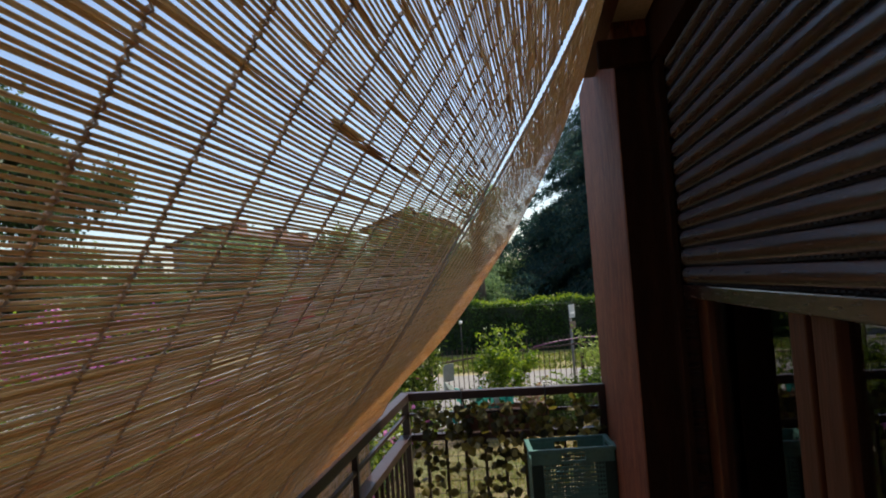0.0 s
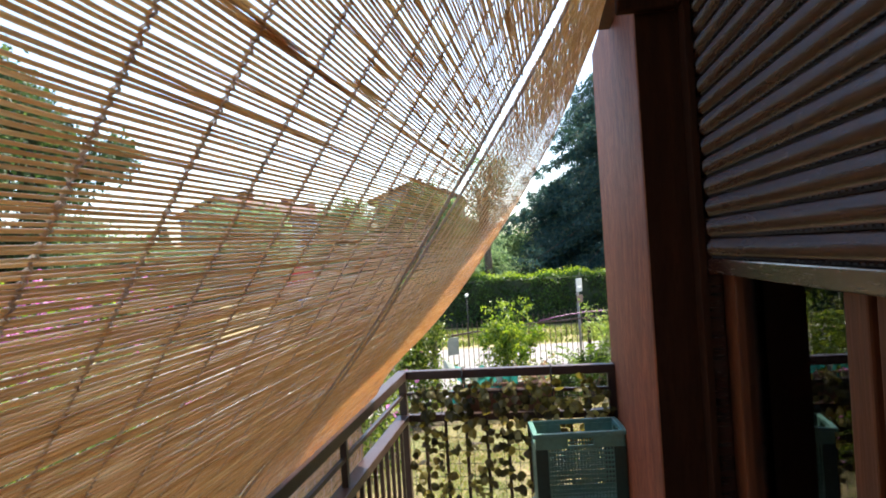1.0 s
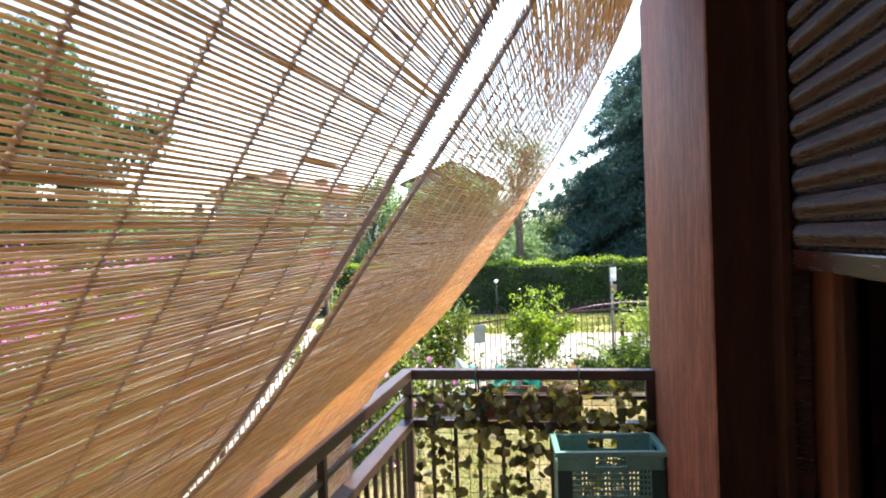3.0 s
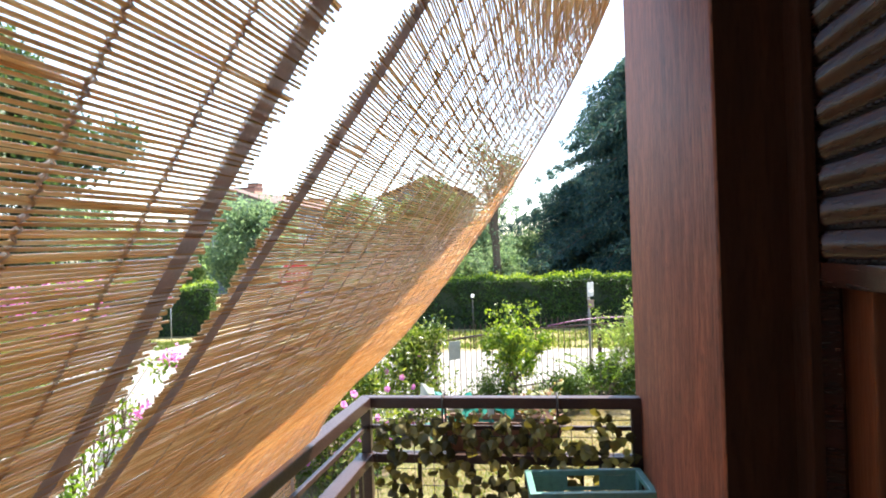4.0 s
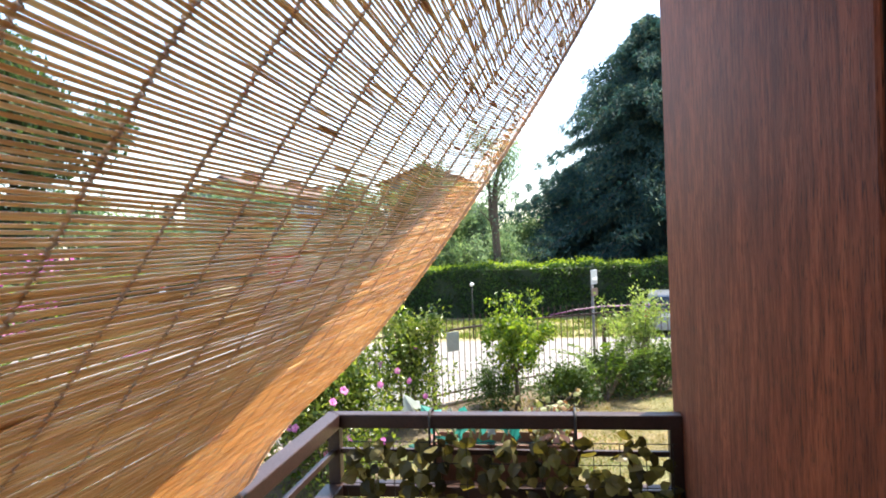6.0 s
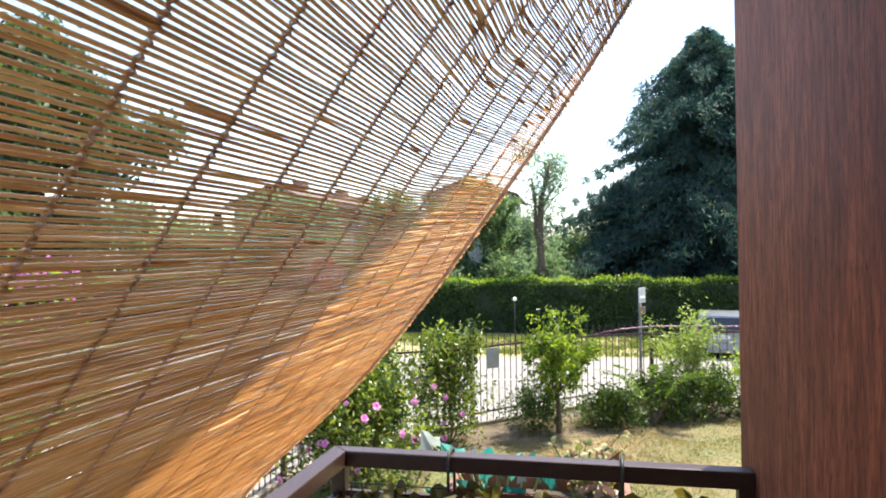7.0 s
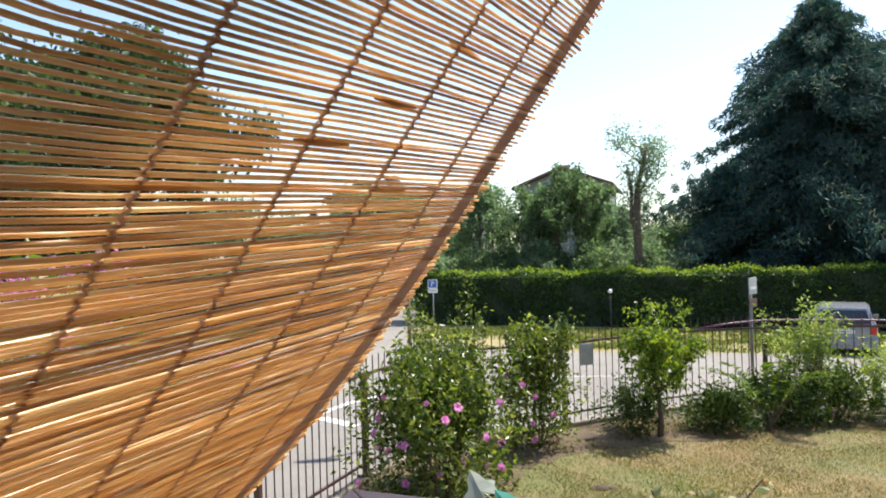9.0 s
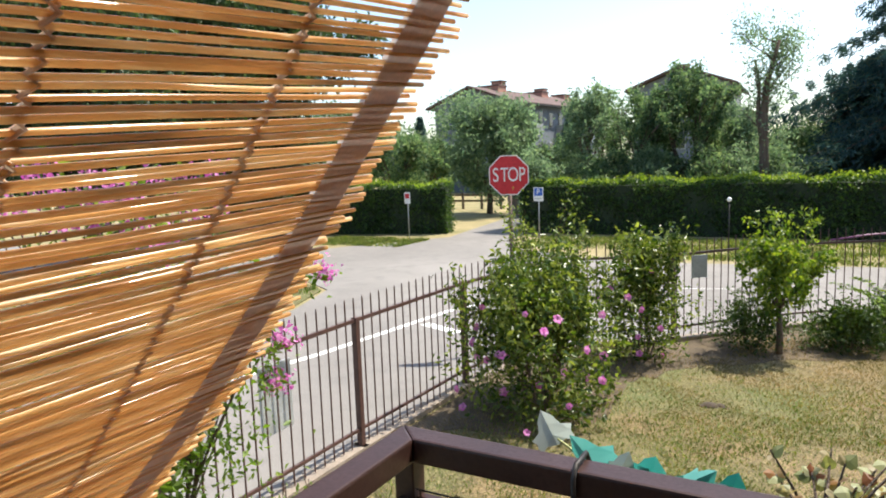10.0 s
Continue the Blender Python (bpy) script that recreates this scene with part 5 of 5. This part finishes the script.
# ---- balcony things ----
def crate(at, turn, label, shelf):
    """A ventilated plastic crate, open at the top."""
    top = thing("plastic_crate", label, "crate", at, "stacked crates")
    top.rotation_euler = (0, 0, turn)
    L, W, H, t = 0.205, 0.12, 0.374, 0.012
    part("base", Shape().box(-L, -W, 0.0, L, W, 0.015), CRATE, top)
    for sg in (-1, 1):
        for along_x in (True, False):
            wall, half = Shape(), (L if along_x else W)
            def put(u0, z0, u1, z1, thick=t):
                n = sg * ((W if along_x else L) - thick / 2)
                if along_x:
                    wall.box(u0, n - thick / 2, z0, u1, n + thick / 2, z1)
                else:
                    wall.box(n - thick / 2, u0, z0, n + thick / 2, u1, z1)
            put(-half, 0.015, half, 0.05), put(-half, 0.30, -0.06, H - 0.02), put(0.06, 0.30, half, H - 0.02)
            put(-0.06, 0.30, 0.06, 0.312)
            cols = 20
            for k in range(cols + 1):
                u = -half * 0.74 + k * half * 1.48 / cols
                put(u - 0.0026, 0.05, u + 0.0026, 0.30, 0.006)
            for k in range(11):
                z = 0.066 + k * 0.0215
                put(-half * 0.74, z - 0.004, half * 0.74, z + 0.004, 0.006)
            part("side", wall, CRATE, top)
            for e in (-1, 1):
                n = sg * ((W if along_x else L) - t / 2)
                u0, u1 = sorted((e * half * 0.74, e * half))
                cor = Shape()
                if along_x:
                    cor.box(u0, n - 0.008, 0.05, u1, n + 0.008, 0.30)
                else:
                    cor.box(n - 0.008, u0, 0.05, n + 0.008, u1, 0.30)
                part("corner_panel", cor, CRATE_DARK, top, "solid dark corner panel")
    rim = Shape()
    for y in (-W, W):
        rim.box(-L - 0.012, y - 0.012, H - 0.02, L + 0.012, y + 0.012, H)
    for x in (-L, L):
        rim.box(x - 0.012, -W + 0.012, H - 0.02, x + 0.012, W - 0.012, H)
    part("rim", rim, CRATE, top, "rounded rim", bevel=0.003)
    return top


crate((0.878, -0.235, 0.0), radians(6), "dark green slotted plastic crate standing on the balcony floor", 0)
crate((0.878, -0.235, 0.376), radians(6), "teal green slotted plastic crate stacked on another", 1)


def heart(s, c, d, n, size, jag=0):
    """One broad pointed leaf as a small fan."""
    d, n = d.normalized(), n.normalized()
    w = d.cross(n).normalized()
    edge = [(0, 0), (0.12, 0.34), (0.42, 0.5), (0.7, 0.3), (1.0, 0), (0.7, -0.3), (0.42, -0.5), (0.12, -0.34)]
    if jag:
        edge = [(0, 0), (-0.05, 0.42), (0.25, 0.3), (0.42, 0.62), (0.6, 0.26), (0.8, 0.3), (1.05, 0), (0.8, -0.3), (0.6, -0.26), (0.42, -0.62), (0.25, -0.3), (-0.05, -0.42)]
    k = len(s.v)
    s.v.append(tuple(c + d * size * 0.4 + n * size * 0.1))
    s.v += [tuple(c + d * size * a + w * size * b - n * size * 0.16 * abs(b)) for a, b in edge]
    m = len(edge)
    s.f += [(k, k + 1 + i, k + 1 + (i + 1) % m) for i in range(m)]


screen = thing("leaf_screen", "wire mesh screen with yellowed artificial ivy leaves on the railing", "privacy screen", (0, -0.045, 0.1))
wires = Shape()
for i in range(14):
    x = 0.05 + i * 0.078
    wires.tube([(x, 0, 0.02), (x, 0, 0.82)], 0.0018, 4)
for i in range(13):
    z = 0.02 + i * 0.0665
    wires.tube([(0.04, 0.002, z), (1.075, 0.002, z)], 0.0018, 4)
part("wire_mesh", wires, WIRE, screen)
rng = random.Random(5)
ivy = Shape()
for i in range(620):
    c = Vector((rng.uniform(0.06, 1.06), rng.uniform(-0.03, 0.012), rng.uniform(0.03, 0.80)))
    if rng.random() < 0.16:
        c.z = rng.uniform(0.70, 0.84)
    heart(ivy, c, Vector((rng.uniform(-0.7, 0.7), rng.uniform(-0.6, 0.1), rng.uniform(-1.2, 0.5))), Vector((rng.uniform(-0.7, 0.7), -1, rng.uniform(-0.5, 0.6))), rng.uniform(0.03, 0.056))
tagged(part("ivy_leaves", ivy, IVY, screen, "yellow-green artificial leaves"), kind="stuff")


def trough(x0, x1, label):
    top = thing("planter_box", label, "planter", ((x0 + x1) / 2, 0.135, 0.715), "railing planters")
    h = (x1 - x0) / 2
    s = Shape()
    outer = lambda k, z: [(-h * k, -0.075 * k, z), (h * k, -0.075 * k, z), (h * k, 0.075 * k, z), (-h * k, 0.075 * k, z)]
    rings_ = [outer(0.84, 0.0), outer(1.0, 0.15), outer(1.03, 0.15), outer(1.03, 0.165), outer(0.96, 0.165), outer(0.86, 0.05)]
    for r in rings_:
        s.v += r
    for i in range(len(rings_) - 1):
        s.f += [(4 * i + k, 4 * i + (k + 1) % 4, 4 * i + 4 + (k + 1) % 4, 4 * i + 4 + k) for k in range(4)]
    s.f.append((3, 2, 1, 0))
    part("box", s, TROUGH, top)
    part("soil", Shape().box(-h * 0.9, -0.066, 0.1, h * 0.9, 0.066, 0.135), SOIL, top)
    return top


trough(0.30, 0.80, "terracotta-coloured plastic planter box hung outside the railing")
for x in (0.323, 0.78):
    hook = Shape().tube([(x, -0.035, 0.80), (x, -0.035, 0.99), (x, -0.02, 1.008), (x, 0.03, 1.008), (x, 0.045, 0.99), (x, 0.05, 0.71), (x, 0.22, 0.705)], 0.0045, 6)
    solid("planter_hook", hook, WIRE, "black wire hook bent over the railing", "hook", "planter hooks", smooth=True)

teal = thing("artificial_plant", "faded teal cloth leaves on pale stems in the planter", "artificial plant", (0.40, 0.13, 0.917))
st, tl, sl = Shape(), Shape(), Shape()


def lobed(s, c, d, n, size, fold):
    """One three-pointed cloth leaf, folded along its midrib."""
    d, n = d.normalized(), n.normalized()
    w = d.cross(n).normalized()
    rib = [(0.0, 0.0), (0.3, 0.0), (0.62, 0.0), (1.05, 0.0)]
    for side in (1, -1):
        k = len(s.v)
        rim = [(0.08, 0.30), (-0.08, 0.56), (0.26, 0.52), (0.42, 0.62), (0.52, 0.34), (0.80, 0.22)]
        s.v += [tuple(c + d * size * a + n * size * 0.06 * math.sin(3 * a)) for a, e in rib]
        s.v += [tuple(c + d * size * a + w * size * e * side * math.cos(fold) + n * size * (e * math.sin(fold) - 0.5 * e * e)) for a, e in rim]
        s.f += [(k, k + 1, k + 4), (k + 1, k + 6, k + 4), (k + 4, k + 6, k + 5), (k + 1, k + 2, k + 6), (k + 2, k + 8, k + 6), (k + 6, k + 8, k + 7), (k + 2, k + 9, k + 8), (k + 2, k + 3, k + 9)]


for x, ex, ez, size, tilt, faded in ((-0.06, -0.155, 0.07, 0.07, -0.3, 1), (-0.03, -0.075, 0.035, 0.085, -0.5, 0), (-0.01, -0.05, 0.02, 0.075, 0.2, 1), (0.0, 0.01, 0.02, 0.095, 0.1, 0), (0.03, 0.05, 0.03, 0.08, 0.7, 0),
                                     (0.04, 0.03, 0.01, 0.085, -0.3, 0), (0.06, 0.085, 0.02, 0.07, 0.9, 1), (0.10, 0.125, 0.015, 0.075, 0.15, 0), (0.14, 0.17, -0.005, 0.06, 0.4, 0), (-0.02, -0.02, -0.06, 0.09, -0.6, 0),
                                     (0.05, 0.07, -0.07, 0.085, 0.5, 0), (-0.08, -0.11, -0.08, 0.08, -0.9, 0), (0.28, 0.33, 0.02, 0.045, 0.2, 0)):
    st.tube([(x, 0, -0.05), ((x + ex) / 2, -0.01, ez / 2), (ex, -0.02, ez)], [0.004, 0.003, 0.002], 5, False)
    lobed(sl if faded else tl, Vector((ex, -0.02, ez - 0.012)), Vector((tilt * 1.5, rng.uniform(-0.5, 0.1), 0.8)), Vector((rng.uniform(-0.5, 0.5), -1, 0.6)), size * 0.92, rng.uniform(-0.7, 0.5))
part("stalk", st, plain("pale_stem", (0.32, 0.34, 0.12), (0.42, 0.44, 0.18), 20, 0.6), teal)
part("leaves", tl, TEAL, teal)
part("faded_leaves", sl, SILK, teal, "sun-bleached whitish leaf")

rose = thing("artificial_rose", "faded cream and pink cloth rose in the planter", "artificial flower", (0.715, 0.055, 0.922))
petals = Shape()
for ring_i, (n, r, open_) in enumerate(((3, 0.008, 0.1), (4, 0.017, 0.25), (5, 0.027, 0.5), (6, 0.038, 0.85))):
    for k in range(n):
        a = 2 * math.pi * (k + 0.5 * ring_i) / n
        rows_ = []
        for t in (0, 0.5, 1):
            row = []
            for w in (-0.55, -0.2, 0.2, 0.55):
                rr = r * (0.5 + 0.5 * t + open_ * t * t * 0.5)
                ang = a + w * 2.4 / n * (1 - 0.25 * t)
                row.append((math.cos(ang) * rr, -0.03 * t + 0.02 + open_ * 0.018 * t, math.sin(ang) * rr))
            rows_.append(row)
        petals.grid(rows_)
part("petals", petals, ROSE, rose, smooth=True)
part("stem", Shape().tube([(0, 0.02, 0), (0.01, 0.05, -0.02), (0.01, 0.06, -0.06)], 0.003, 5), MYRTLE, rose)

dry = thing("potted_plant", "straggly yellowing plant with browned leaves in the planter", "plant", (0.66, 0.14, 0.86))
st, lv = Shape(), Shape()
for k in range(34):
    a = rng.uniform(0, 6.28)
    tip = Vector((math.cos(a) * rng.uniform(0.03, 0.18) + 0.07, math.sin(a) * 0.1 + 0.04, rng.uniform(0.02, 0.165)))
    st.tube([(0, 0, 0), tip * 0.5 + Vector((0, 0, 0.015)), tip], [0.003, 0.0025, 0.0015], 5, False)
    for j in range(9):
        p = tip * rng.uniform(0.35, 1.0)
        heart(lv, p, Vector((rng.uniform(-1, 1), rng.uniform(-1, 0.6), rng.uniform(-0.3, 0.8))), Vector((rng.uniform(-0.5, 0.5), -0.6, 1)), rng.uniform(0.014, 0.029))
part("stalk", st, BARK, dry)
part("leaves", lv, DRY, dry)

mole = Shape()
for mx, my, mr in ((-0.42, 6.7, 0.1), (-0.32, 6.74, 0.07), (-0.5, 6.66, 0.06), (-0.25, 6.68, 0.05)):
    mole.ball((mx, my, GARDEN - 0.015), mr, 5, 9, 0.5)
solid("earth_mound", mole, SOIL, "small dark heap of earth on the lawn", "earth mound", smooth=True)
